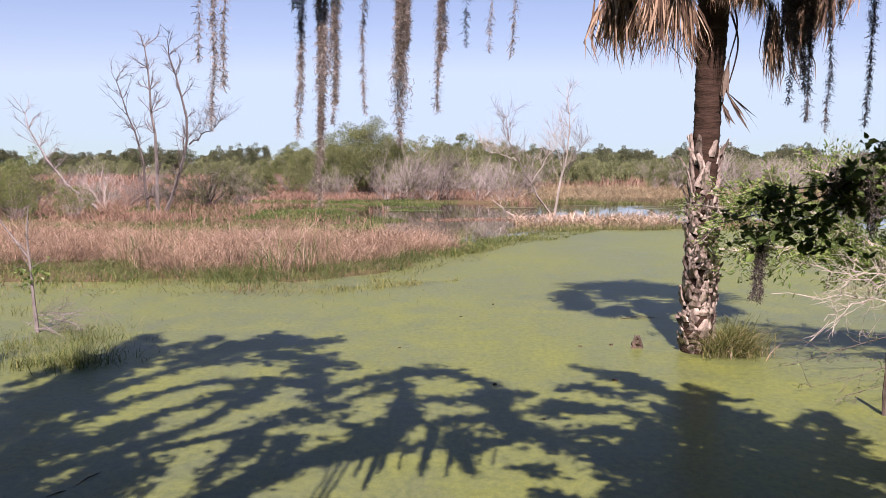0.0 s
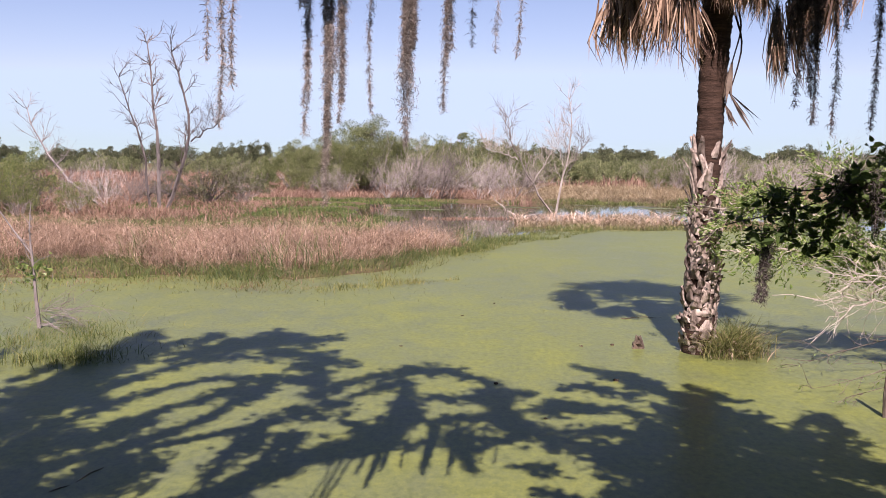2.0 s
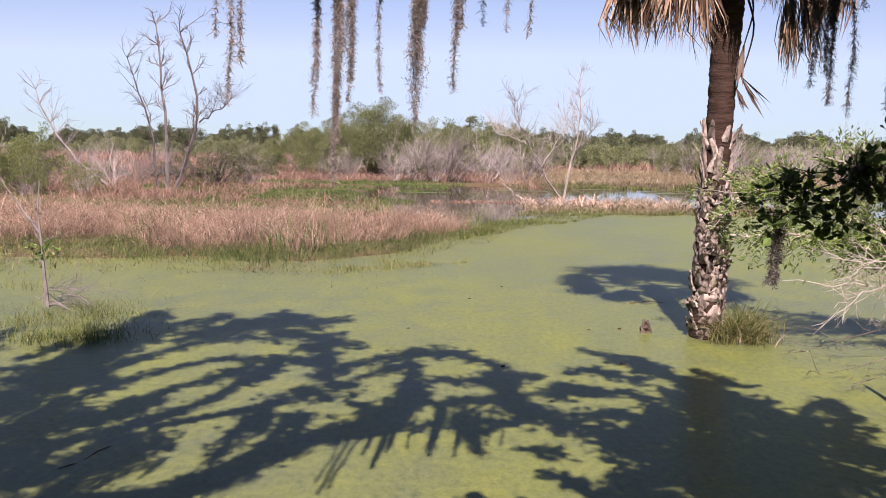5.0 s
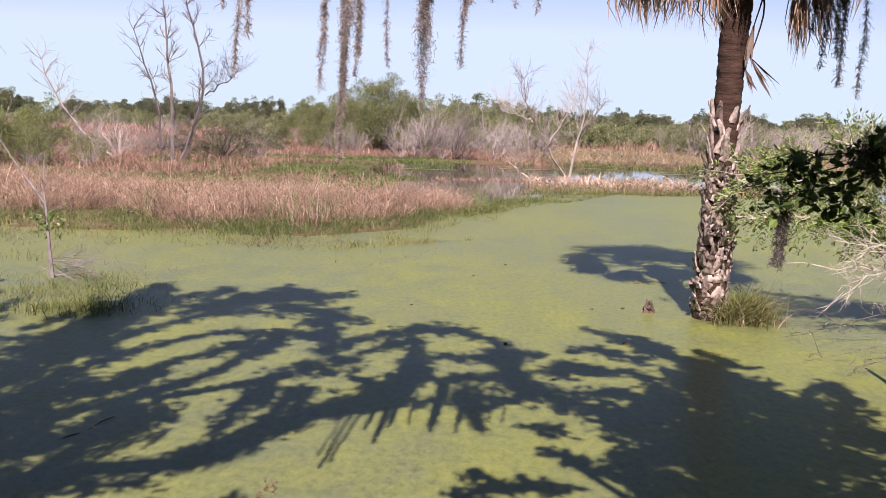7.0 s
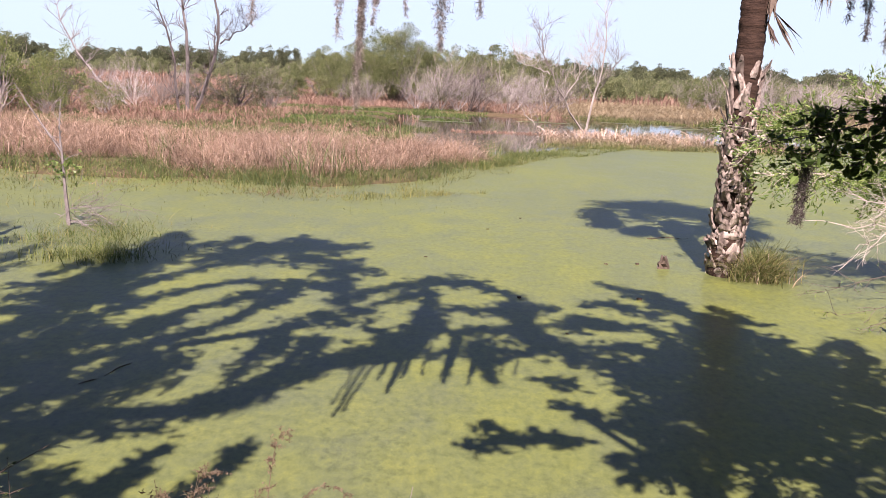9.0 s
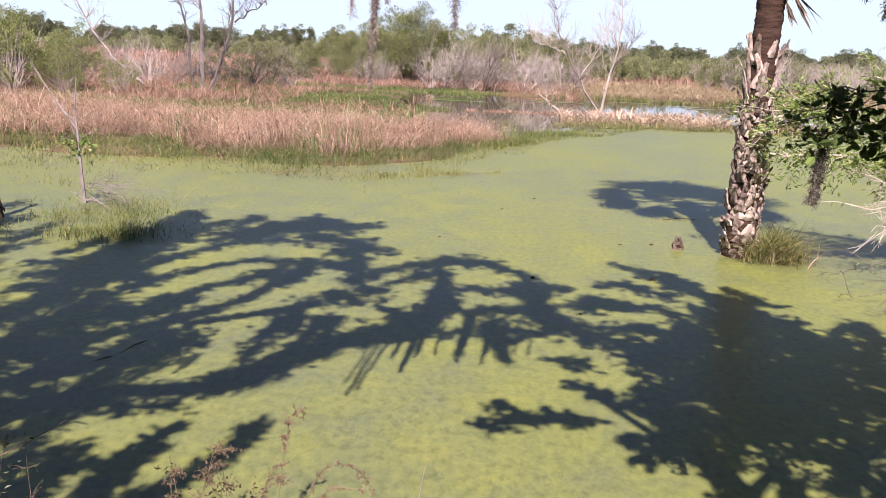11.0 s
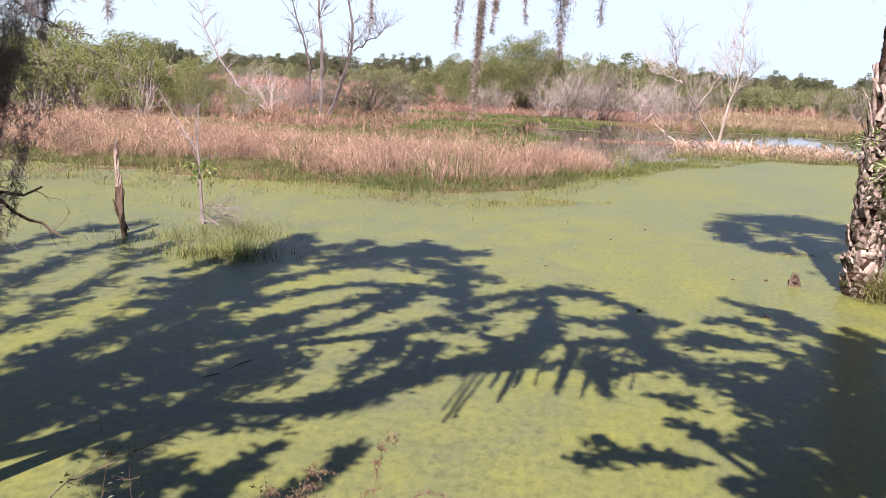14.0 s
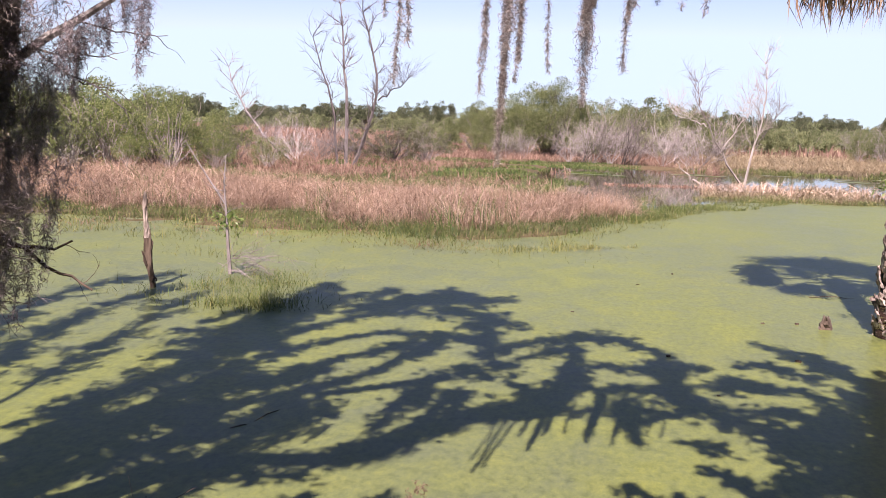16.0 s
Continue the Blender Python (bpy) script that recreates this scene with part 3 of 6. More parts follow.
# ---- shrubs and trees ----
def shrub(name, seed, height, stems, wood, spread, radius, label):
    """A leafless many-stemmed shrub."""
    rng = np.random.default_rng(seed)
    lines, tips = [], []
    for k in range(stems):
        a = rng.uniform(0, 2 * math.pi)
        w = np.array([math.cos(a) * spread, math.sin(a) * spread, 1.0]) + rng.normal(size=3) * 0.15
        st = np.array([math.cos(a), math.sin(a), 0]) * rng.uniform(0, 0.25) * height * 0.3
        branching(rng, st, w, height * rng.uniform(0.65, 1.0), radius * rng.uniform(0.6, 1.1), 2, (5, 8), 0.45, 0.5, 0.16, 0.05, lines, tips)
    ob = thing(name, label, "shrub")
    part("wood", mesh_of("wood", *tubes(lines, 3), wood), ob)
    return ob


def clumped(rng, centres, radii, per, length, width, flat=0.75):
    """Leaves gathered in uneven clumps round the given centres."""
    n = len(centres)
    d = rng.normal(size=(n, per, 3))
    d /= np.linalg.norm(d, axis=2)[..., None]
    r = radii[:, None, None] * rng.uniform(0.35, 1.05, (n, per, 1))
    p = (centres[:, None] + d * r * [1, 1, flat]).reshape(-1, 3)
    w = (d + rng.normal(size=d.shape) * 0.8 + [0, 0, 0.25]).reshape(-1, 3)
    m = len(p)
    return leaves(p, w, length * rng.uniform(0.6, 1.35, m), width * rng.uniform(0.6, 1.35, m), rng)


def domed(rng, n, height, wide, low=0.03):
    """Clump centres through a lumpy dome."""
    a, q = rng.uniform(0, 2 * np.pi, n), np.sqrt(rng.uniform(0, 1, n))
    lobes = 1 + 0.22 * np.sin(a * 3 + rng.uniform(0, 6)) + 0.12 * np.sin(a * 5 + rng.uniform(0, 6))
    top = height * (1 - 0.6 * q ** 2.6) * rng.uniform(0.8, 1.0, n)
    z = low * height + (top - low * height) * rng.uniform(0, 1, n) ** 0.4
    return np.stack([np.cos(a) * q * wide / 2 * lobes, np.sin(a) * q * wide / 2 * lobes, z], 1)


def bush(name, seed, height, wide, n, per, leaf_len, leaf_wid, leaf, wood, label, category="shrub", clump=0.11, twigs=0):
    """A leafy bush or small tree: stems that fork to the clumps of a lumpy crown."""
    rng = np.random.default_rng(seed)
    ob = thing(name, label, category)
    c = domed(rng, n, height, wide)
    lines, tips = [], []
    for q in c[:: max(1, n // 26)]:
        foot = np.array([q[0] * 0.12, q[1] * 0.12, -0.1])
        path = spaced([foot, foot + (q - foot) * 0.5 + [0, 0, 0.12 * height], q], 6)
        path[1:-1] += rng.normal(size=(4, 3)) * 0.02 * height
        lines.append((path, np.linspace(0.010, 0.003, 6) * height))
    for k in range(twigs):
        q = c[rng.integers(0, n)]
        branching(rng, q * [1, 1, 0.75], (q[0] * 0.3, q[1] * 0.3, 1.0), height * rng.uniform(0.2, 0.4), 0.004 * height, 1, (4, 7), 0.5, 0.5, 0.2, 0.04, lines, tips)
    part("wood", mesh_of("wood", *tubes(lines, 4), wood), ob)
    r = height * clump * rng.uniform(0.6, 1.4, n)
    part("foliage", mesh_of("foliage", *clumped(rng, c, r, per, leaf_len, leaf_wid), leaf), ob)
    return ob


def far_tree(seed, height, wide, leaf, label="dark green evergreen tree on the far shore", group="far tree line"):
    """A woodland tree seen from far off: trunk, limbs and a clumped crown."""
    rng = np.random.default_rng(seed)
    ob = thing("woodland_tree", label, "tree", group)
    c = domed(rng, 60, height * 0.9, wide * 1.5, 0.15) + [0, 0, height * 0.06]
    lines = [(np.array([(0, 0, -0.3), (0.1, 0, height * 0.25), (0, 0, height * 0.5)]), [0.3, 0.24, 0.15])]
    for q in c[::4]:
        lines.append((spaced([(0, 0, height * 0.2), (q[0] * 0.4, q[1] * 0.4, q[2] * 0.7), q], 5), np.linspace(0.14, 0.04, 5)))
    part("trunk", mesh_of("trunk", *tubes(lines, 4), M_BARK), ob)
    part("crown", mesh_of("crown", *clumped(rng, c, height * rng.uniform(0.07, 0.14, len(c)), 90, 0.34, 0.24), leaf), ob)
    return ob


def spread_copies(protos, places, rng, group, label=None):
    """Copies of the prototypes at (x, y, scale), turned and scaled by chance; the prototypes take the first places."""
    for k, (x, y, s) in enumerate(places):
        src = protos[k % len(protos)]
        z = max(float(marsh_height(np.array([x]), np.array([y]))[0]), -0.1)
        m = pose(x, y, z, 0, 0, rng.uniform(0, 360)) @ Matrix.Diagonal((s * rng.uniform(0.85, 1.2), s * rng.uniform(0.85, 1.2), s, 1))
        if k < len(protos):
            src.matrix_basis = m
            ob = src
        else:
            ob = copy_thing(src, m)
            ob.matrix_basis = m
        tagged(ob, label or "", "", group)


def make_background():
    rng = np.random.default_rng(23)
    # far woods, 220 to 380 m away
    woods = [far_tree(40 + i, h, w, M_FARLEAF) for i, (h, w) in enumerate([(9, 5), (10, 6), (8, 6), (11, 5), (7.5, 6)])]
    spots = []
    for k in range(230):
        a = radians(rng.uniform(-34, 46))
        d = rng.uniform(230, 340)
        spots.append((-d * math.sin(a), d * math.cos(a), rng.uniform(0.72, 1.0) * d / 300))
    spread_copies(woods, spots, rng, "far tree line")
    # unseen filler woods behind and beside the camera, added to block sky light
    shade = [far_tree(140 + i, h, w, M_OAK, "unseen filler oak that blocks sky light from behind", "shore woods") for i, (h, w) in enumerate([(9, 6), (10, 7)])]
    spots = [(-3, -13, 0.85), (4, -14, 0.9)]
    for k in range(74):
        y = rng.uniform(-26, -5)
        spots.append((rng.uniform(-38, 38), y, min(1.5, max(0.25, (0.2 - y) / 14.5))))
    spots += [(sx * rng.uniform(9, 34), rng.uniform(-6, -3), rng.uniform(0.18, 0.25)) for sx in (-1, 1) for k in range(9)]
    spots += [(sx * rng.uniform(11, 24), rng.uniform(-5, 2.5), rng.uniform(0.45, 0.8)) for sx in (-1, 1) for k in range(7)]
    spread_copies(shade, spots, rng, "shore woods")
    # domed willows in the middle distance
    dome = [bush("willow_tree", 60 + i, 6.4, 6.0, 150, 190, 0.13, 0.055, M_WILLOW, M_SILVER, "dense rounded olive-green willow on the marsh", "tree", 0.10, 5) for i in range(2)]
    spread_copies(dome, [(-6.6, 80, 1.02), (-10.2, 83, 0.8), (-4.2, 82, 0.8), (-13.6, 86, 0.7), (-8.6, 78, 0.72)], rng, "domed willows")
    # feathery pale green willow thickets
    green = [bush("willow_thicket", 64 + i, 5.0, 4.2, 90, 100, 0.15, 0.06, M_SAGE if i == 1 else M_WILLOW, M_SILVER, "grey-green feathery willow thicket on the marsh", "shrub", 0.085, 12) for i in range(4)]
    spots = [(1.0, 90, 1.18), (-1.6, 92, 1.12), (3.6, 91, 1.12), (6.2, 96, 1.05), (-0.2, 84, 0.95), (2.6, 84, 0.95), (5.0, 86, 0.9), (8.4, 98, 0.95), (-14.4, 74, 0.62), (-17, 84, 0.6), (-3.6, 78, 0.62), (-10.6, 76, 0.6), (-19.5, 88, 0.6)]
    spots += [(rng.uniform(20, 46), rng.uniform(82, 112), rng.uniform(0.5, 0.8)) for k in range(16)]
    spread_copies(green, spots, rng, "willow thickets")
    # dark low willow beside the tall bare trees
    olive = [bush("grey_willow", 70 + i, 3.0, 3.8, 50, 90, 0.12, 0.04, M_DULL, M_SILVER, "dull grey-green willow bush with many bare twigs", "shrub", 0.10, 26) for i in range(3)]
    spread_copies(olive, [(-14.2, 57, 0.95), (-12.4, 58, 0.8), (-16.6, 58, 0.62), (-21.5, 60, 0.5), (-27, 62, 0.6), (-19, 63, 0.45)], rng, "grey willows")
    # rounded bushes far across the marsh
    low = [bush("marsh_bush", 160 + i, 4.6, 6.4, 80, 90, 0.22, 0.11, M_MARSHLEAF, M_SILVER, "rounded green bush far across the marsh", "shrub", 0.10, 6) for i in range(4)]
    spots = []
    for k in range(60):
        spots.append((rng.uniform(10, 75), rng.uniform(112, 165), rng.uniform(0.55, 0.85)))
    for k in range(34):
        spots.append((rng.uniform(-110, -8), rng.uniform(165, 215), rng.uniform(0.5, 0.95)))
    for k in range(60):
        a = radians(rng.uniform(-34, 46))
        d = rng.uniform(195, 228)
        spots.append((-d * math.sin(a), d * math.cos(a), rng.uniform(0.6, 1.0)))
    spread_copies(low, spots, rng, "far thickets")
    # bare grey thickets
    bare = [shrub("bare_thicket", 80 + i, 3.6, 13, M_SILVER, 0.62, 0.03, "bare silver-grey shrub thicket at the water's edge") for i in range(4)]
    spots = [(x, rng.uniform(66, 70), rng.uniform(0.6, 0.9)) for x in (-3.9, -3.1, -2.4, -1.7, -1.1, -0.3, 0.5, 2.4, 3.2, 4.3, 5.0, 6.1)]
    spots += [(rng.uniform(-33, -17), rng.uniform(46, 55), rng.uniform(0.4, 0.65)) for k in range(14)]
    spots += [(rng.uniform(24, 45), rng.uniform(78, 110), rng.uniform(0.7, 1.15)) for k in range(16)]
    spots += [(rng.uniform(-70, -15), rng.uniform(100, 150), rng.uniform(0.4, 0.7)) for k in range(9)] + [(-9.0, 71, 0.6), (-7.6, 72, 0.55)]
    spread_copies(bare, spots, rng, "bare thickets")
    # leafy willows beyond the reeds
    near = [bush("leafy_willow", 95 + i, 4.0, 3.6, 84, 64, 0.12, 0.05, M_LEAFY, M_SILVER, "leafy spring-green willow behind the reed bed", "shrub", 0.085, 10) for i in range(3)]
    spots = [(-28.5, 42, 1.0), (-26.6, 40.5, 1.0), (-25.0, 43, 1.08), (-23.6, 40.5, 1.0), (-22.2, 43, 1.0), (-20.8, 41, 0.92), (-19.4, 42.5, 0.7), (-18.2, 41.5, 0.5), (-27.5, 46, 1.2), (-30.5, 44, 1.1), (-33, 42, 1.0), (-23.8, 46, 1.1), (-20.0, 46, 0.95), (-17.6, 45, 0.45), (-24.4, 38.6, 0.55), (-21.6, 38.8, 0.5)]
    spots = [(x + rng.normal() * 0.3, y + rng.normal() * 0.4, s * rng.uniform(0.9, 1.08)) for x, y, s in spots]
    spread_copies(near, spots, rng, "leafy willows")


make_background()


def tall_bare_tree():
    """Clump of tall bare trunks, base at the marsh edge."""
    rng = np.random.default_rng(31)
    ob = thing("bare_tree", "tall leafless grey tree clump standing in the marsh", "tree", at=pose(-15.0, 49.9, 0))
    stems = [([(-0.5, 0.2, -0.2), (-0.7, 0.2, 2.3), (-1.0, 0.2, 4.1), (-2.0, 0.1, 6.9)], 0.06), ([(0, 0, -0.2), (0.05, 0, 2.2), (0.05, 0, 4.0), (-0.4, 0, 7.0), (-0.45, 0, 8.6)], 0.085),
             ([(0.3, 0, -0.2), (1.0, 0, 1.2), (1.7, 0.1, 3.6), (1.65, 0.1, 5.5), (0.8, 0, 8.2)], 0.085), ([(1.7, 0.1, 3.6), (2.5, 0.1, 4.2), (3.4, 0.1, 4.9)], 0.035),
             ([(-2.5, -0.6, 0.0), (-4.0, -0.5, 1.1), (-5.6, -0.4, 2.4), (-6.6, -0.4, 5.2)], 0.06)]
    for path, h in stems:
        lines, tips = [], []
        p = spaced(path, 9)
        p[1:-1] += rng.normal(size=(7, 3)) * 0.06
        lines.append((p, np.linspace(h * 1.35, h * 0.35, 9)))
        for k in range(44):
            i = rng.integers(1, 9)
            a = rng.uniform(0, 2 * math.pi)
            branching(rng, p[i], (math.cos(a), math.sin(a), 1.1), rng.uniform(0.5, 1.6), h * 0.28, 1, (4, 7), 0.5, 0.5, 0.2, 0.05, lines, tips)
        part("stem", mesh_of("stem", *tubes(lines, 4), M_GREYWOOD), ob)
    return ob


def dead_tree():
    rng = np.random.default_rng(33)
    ob = thing("dead_tree", "bleached dead tree with bare forked limbs on an islet", "tree", at=pose(5.42, 46.6, 0.0))
    for path, r in (([(0, 0, -0.2), (0.06, 0, 0.75), (0.37, 0, 1.7), (0.5, 0, 2.7), (0.78, 0, 4.2), (0.6, 0, 5.7)], 0.075), ([(-0.1, 0, 0.1), (-0.87, 0.1, 1.25), (-1.36, 0, 2.0), (-1.86, 0.1, 2.75), (-2.25, 0, 3.7), (-2.35, 0, 4.8)], 0.065),
                    ([(-1.1, 0.1, 1.6), (-0.75, -0.1, 2.2), (-0.1, -0.2, 3.2), (0.05, -0.2, 4.2)], 0.04), ([(-1.86, 0.1, 2.75), (-2.6, 0.0, 3.1), (-3.4, 0.1, 3.3)], 0.035), ([(0.37, 0, 1.7), (0.9, 0.2, 2.6), (1.4, 0.2, 3.6)], 0.035),
                    ([(-1.9, 0.1, -0.05), (-2.5, 0, 0.35), (-2.9, 0, 0.8), (-3.25, 0, 1.2)], 0.06), ([(-2.35, 0, -0.1), (-2.34, 0, 0.5), (-2.36, 0, 1.0)], 0.06)):
        lines, tips = [], []
        p = spaced(path, 10)
        p[1:-1] += rng.normal(size=(8, 3)) * 0.05
        lines.append((p, np.linspace(r * 0.8, r * 0.16, 10)))
        for k in range(36 if p[-1][2] > 1.5 else 1):
            i = rng.integers(3, 10)
            a = rng.uniform(0, 2 * math.pi)
            branching(rng, p[i], (math.cos(a), math.sin(a), 1.2), rng.uniform(0.5, 1.4), min(r * 0.22, 0.012), 1, (5, 9), 0.42, 0.6, 0.2, 0.06, lines, tips)
        part("limb", mesh_of("limb", *tubes(lines, 4), M_PALE), ob)
    return ob


tall_bare_tree()
dead_tree()


# ---- cabbage palm ----
PALM = (3.43, 12.65)


def fan_frond(rng, n_leaflets=26, length=0.95, droop=0.5, petiole=0.9):
    """A fan-shaped palm leaf: petiole along +x, blade folded and drooping."""
    lines = [(np.array([(0, 0, 0), (petiole * 0.5, 0, 0.03), (petiole, 0, 0)]), [0.02, 0.014, 0.010])]
    V, F, o = [], [], 0
    for k in range(n_leaflets):
        a = (k / (n_leaflets - 1) - 0.5) * 2 * 1.75 + rng.normal() * 0.05
        L = length * (0.62 + 0.38 * math.cos(a * 0.6)) * rng.uniform(0.85, 1.1)
        d = np.array([math.cos(a), math.sin(a), 0.0])
        s = np.array([-math.sin(a), math.cos(a), 0]) * 0.03
        base = np.array([petiole, 0, 0])
        dz = droop * rng.uniform(0.7, 1.3)
        pts = [base, base + d * L * 0.5 + [0, 0, -0.10 * dz], base + d * L * (0.8 - 0.1 * dz) + [0, 0, -0.40 * dz * L], base + d * L * (0.9 - 0.2 * dz) + [0, 0, -0.85 * dz * L]]
        w = [0.3, 1.0, 0.75]
        for p, q in zip(pts[:3], w):
            V += [p - s * q, p + s * q]
        V.append(pts[3])
        F += [(o, o + 1, o + 3), (o, o + 3, o + 2), (o + 2, o + 3, o + 5), (o + 2, o + 5, o + 4), (o + 4, o + 5, o + 6)]
        o += 7
    return lines, np.array(V), np.array(F)


def hanging_frond(rng, n_leaflets=95):
    """A dead palm leaf: petiole arching out along +x, blade collapsed into a hanging bundle."""
    lines = [(spaced([(0, 0, 0), (0.4, 0, 0.1), (0.75, 0, -0.05), (0.95, 0, -0.4)], 7), np.linspace(0.02, 0.01, 7))]
    V, F, o = [], [], 0
    for k in range(n_leaflets):
        base = np.array([0.95, 0, -0.38]) + rng.normal(size=3) * [0.05, 0.05, 0.07]
        d = np.array([rng.normal() * 0.11 + 0.02, rng.normal() * 0.13, -1.0])
        d /= np.linalg.norm(d)
        L = rng.uniform(0.45, 1.08)
        a = rng.uniform(0, math.pi)
        s = np.array([math.cos(a), math.sin(a), 0]) * rng.uniform(0.006, 0.015)
        kick = rng.normal(size=3) * [0.065, 0.065, 0.03]
        pts = [base, base + d * L * 0.35 + kick * 0.7, base + d * L * 0.7 + kick, base + d * L * [0.8, 0.8, 1.0]]
        for p, q in zip(pts[:3], (0.5, 1.0, 0.7)):
            V += [p - s * q, p + s * q]
        V.append(pts[3])
        F += [(o, o + 1, o + 3), (o, o + 3, o + 2), (o + 2, o + 3, o + 5), (o + 2, o + 5, o + 4), (o + 4, o + 5, o + 6)]
        o += 7
    return lines, np.array(V), np.array(F)


def palm():
    rng = np.random.default_rng(7)
    ob = thing("cabbage_palm", "shaggy cabbage palm with dead skirt standing in duckweed", "palm", at=pose(*PALM, 0))
    # trunk: fat base, ringed upper part
    n, k = 150, 20
    V = []
    for i in range(n):
        u = i / (n - 1)
        z = -0.3 + u * 5.6
        r = np.interp(z, [-0.3, 0.2, 1.0, 2.5, 3.6, 4.4, 5.3], [0.235, 0.205, 0.175, 0.168, 0.178, 0.2, 0.22])
        cx = np.interp(z, [-0.3, 0.0, 1.2, 2.5, 3.4, 5.3], [0.0, 0.0, 0.01, 0.04, 0.065, 0.13])
        for j in range(k):
            a = 2 * math.pi * j / k
            rr = r * (1 + 0.028 * math.sin(z * 92 + 1.5 * math.sin(a)) + 0.03 * math.sin(z * 31) + 0.05 * noise.noise((math.cos(a) * 2, math.sin(a) * 2, z * 5)))
            V.append((cx + rr * math.cos(a), rr * math.sin(a), z))
    i = (np.arange(n - 1)[:, None] * k + np.arange(k)[None]).ravel()
    j = (np.arange(n - 1)[:, None] * k + (np.arange(k)[None] + 1) % k).ravel()
    part("trunk", mesh_of("trunk", V, np.stack([i, j, j + k, i + k], 1), M_PALM, True), ob, "brown ringed palm trunk")
    # old leaf bases: broad chunks low down, long split strips higher up
    shapes, strips = [], []
    for s in range(12):
        r2 = np.random.default_rng(70 + s)
        long = s >= 7
        rows = []
        wide, tall, flare = (0.055, 0.29, 0.028) if long else (0.08, 0.17, 0.055)
        for u, w, out, th in ((0.0, 1.15, 0.0, 0.03), (0.3, 1.0, 0.35, 0.036), (0.62, 0.75, 0.75, 0.03), (0.85, 0.62, 1.0, 0.024), (1.0, 0.45, 1.25, 0.012)):
            w, z = wide * w * r2.uniform(0.75, 1.25), u * tall * r2.uniform(0.85, 1.15)
            out = out * flare * r2.uniform(0.7, 1.3)
            k = r2.normal() * 0.008
            rows += [(out, -w + k, z + r2.normal() * 0.012 * u), (out + th, -w * 0.5 + k, z + r2.normal() * 0.03 * u), (out + th, w * 0.5 + k, z + r2.normal() * 0.03 * u), (out, w + k, z + r2.normal() * 0.012 * u)]
        f = [(4 * a + b, 4 * a + b + 1, 4 * a + b + 5, 4 * a + b + 4) for a in range(4) for b in range(3)]
        f += [(4 * a + 3, 4 * a, 4 * a + 4, 4 * a + 7) for a in range(4)] + [(16, 17, 18, 19)]
        (strips if long else shapes).append(mesh_of("leaf_boot", rows, f, M_BOOT))
    c = 0
    for ring in range(27):
        z = 0.02 + ring * 0.10
        for q in range(8):
            high = z > 1.95
            if high and rng.random() < (0.2 if z < 2.35 else 0.35):
                continue
            a = q * 45 + ring * 29 + rng.normal() * 8
            r = np.interp(z, [0, 1.0, 2.5], [0.19, 0.16, 0.15])
            cx = np.interp(z, [0, 1.2, 2.5], [0, 0.01, 0.04])
            m = pose(cx, 0, z, 0, 0, a) @ pose(r, 0, 0, rng.normal() * (20 if high else 15), rng.normal() * 10, rng.normal() * 14) @ Matrix.Scale(rng.uniform(0.75, 1.2) * (0.78 if z < 0.5 else 1.0), 4)
            part("leaf_boot", strips[c % 5] if high else shapes[c % 7], ob, "", m)
            c += 1
    # fronds
    dead, live = [], []
    for s in range(5):
        r2 = np.random.default_rng(700 + s)
        ln, v, f = hanging_frond(r2)
        dead.append((mesh_of("petiole", *tubes(ln, 4), M_BOOT), mesh_of("blade", v, f, M_DEADLEAF)))
        ln, v, f = fan_frond(r2, 30, 0.95, 0.35, 1.15)
        live.append((mesh_of("petiole", *tubes(ln, 4), M_FROND), mesh_of("blade", v, f, M_FROND)))

    def frond(src, m, label):
        p = part("frond", src[1], ob, label, m)
        part("petiole", src[0], p)

    # hanging bundles of dead leaves: turn, jitter, reach, height, size, count
    k = 0
    for turn, jit, far, z, s, count in ((222, 4, 0.9, 5.15, 0.98, 4), (180, 2, 1.15, 5.26, 0.92, 3), (262, 16, 0.42, 5.22, 0.6, 5), (305, 12, 0.6, 5.3, 0.7, 4), (-12, 4, 0.72, 4.8, 0.98, 3), (-24, 5, 1.5, 5.6, 1.0, 3), (-8, 6, 1.05, 5.4, 0.9, 4), (195, 10, 1.2, 5.9, 0.9, 3), (90, 75, 1.1, 6.1, 1.0, 14)):
        for c in range(count):
            q = far * rng.uniform(0.9, 1.1)
            m = pose(0.1, 0, z + rng.normal() * 0.06, 0, 0, turn + rng.normal() * jit) @ pose(0.12, 0, 0, rng.normal() * 6, rng.normal() * 6, 0) @ Matrix.Diagonal((q, s, s * rng.uniform(0.9, 1.08), 1))
            frond(dead[k % 5], m, "dry brown drooping frond")
            k += 1
    for k in range(46):
        a = k * 137.5 + rng.normal() * 14
        tip = -85 + 95 * (k / 46) + rng.normal() * 13
        m = pose(0.1, 0, 5.6 + 0.6 * (1 - k / 46), 0, 0, a) @ pose(0.08, 0, 0, 0, tip, 0) @ pose(0, 0, 0, rng.normal() * 25, 0, 0) @ Matrix.Scale(rng.uniform(0.75, 1.15), 4)
        frond(live[k % 5], m, "green fan frond")
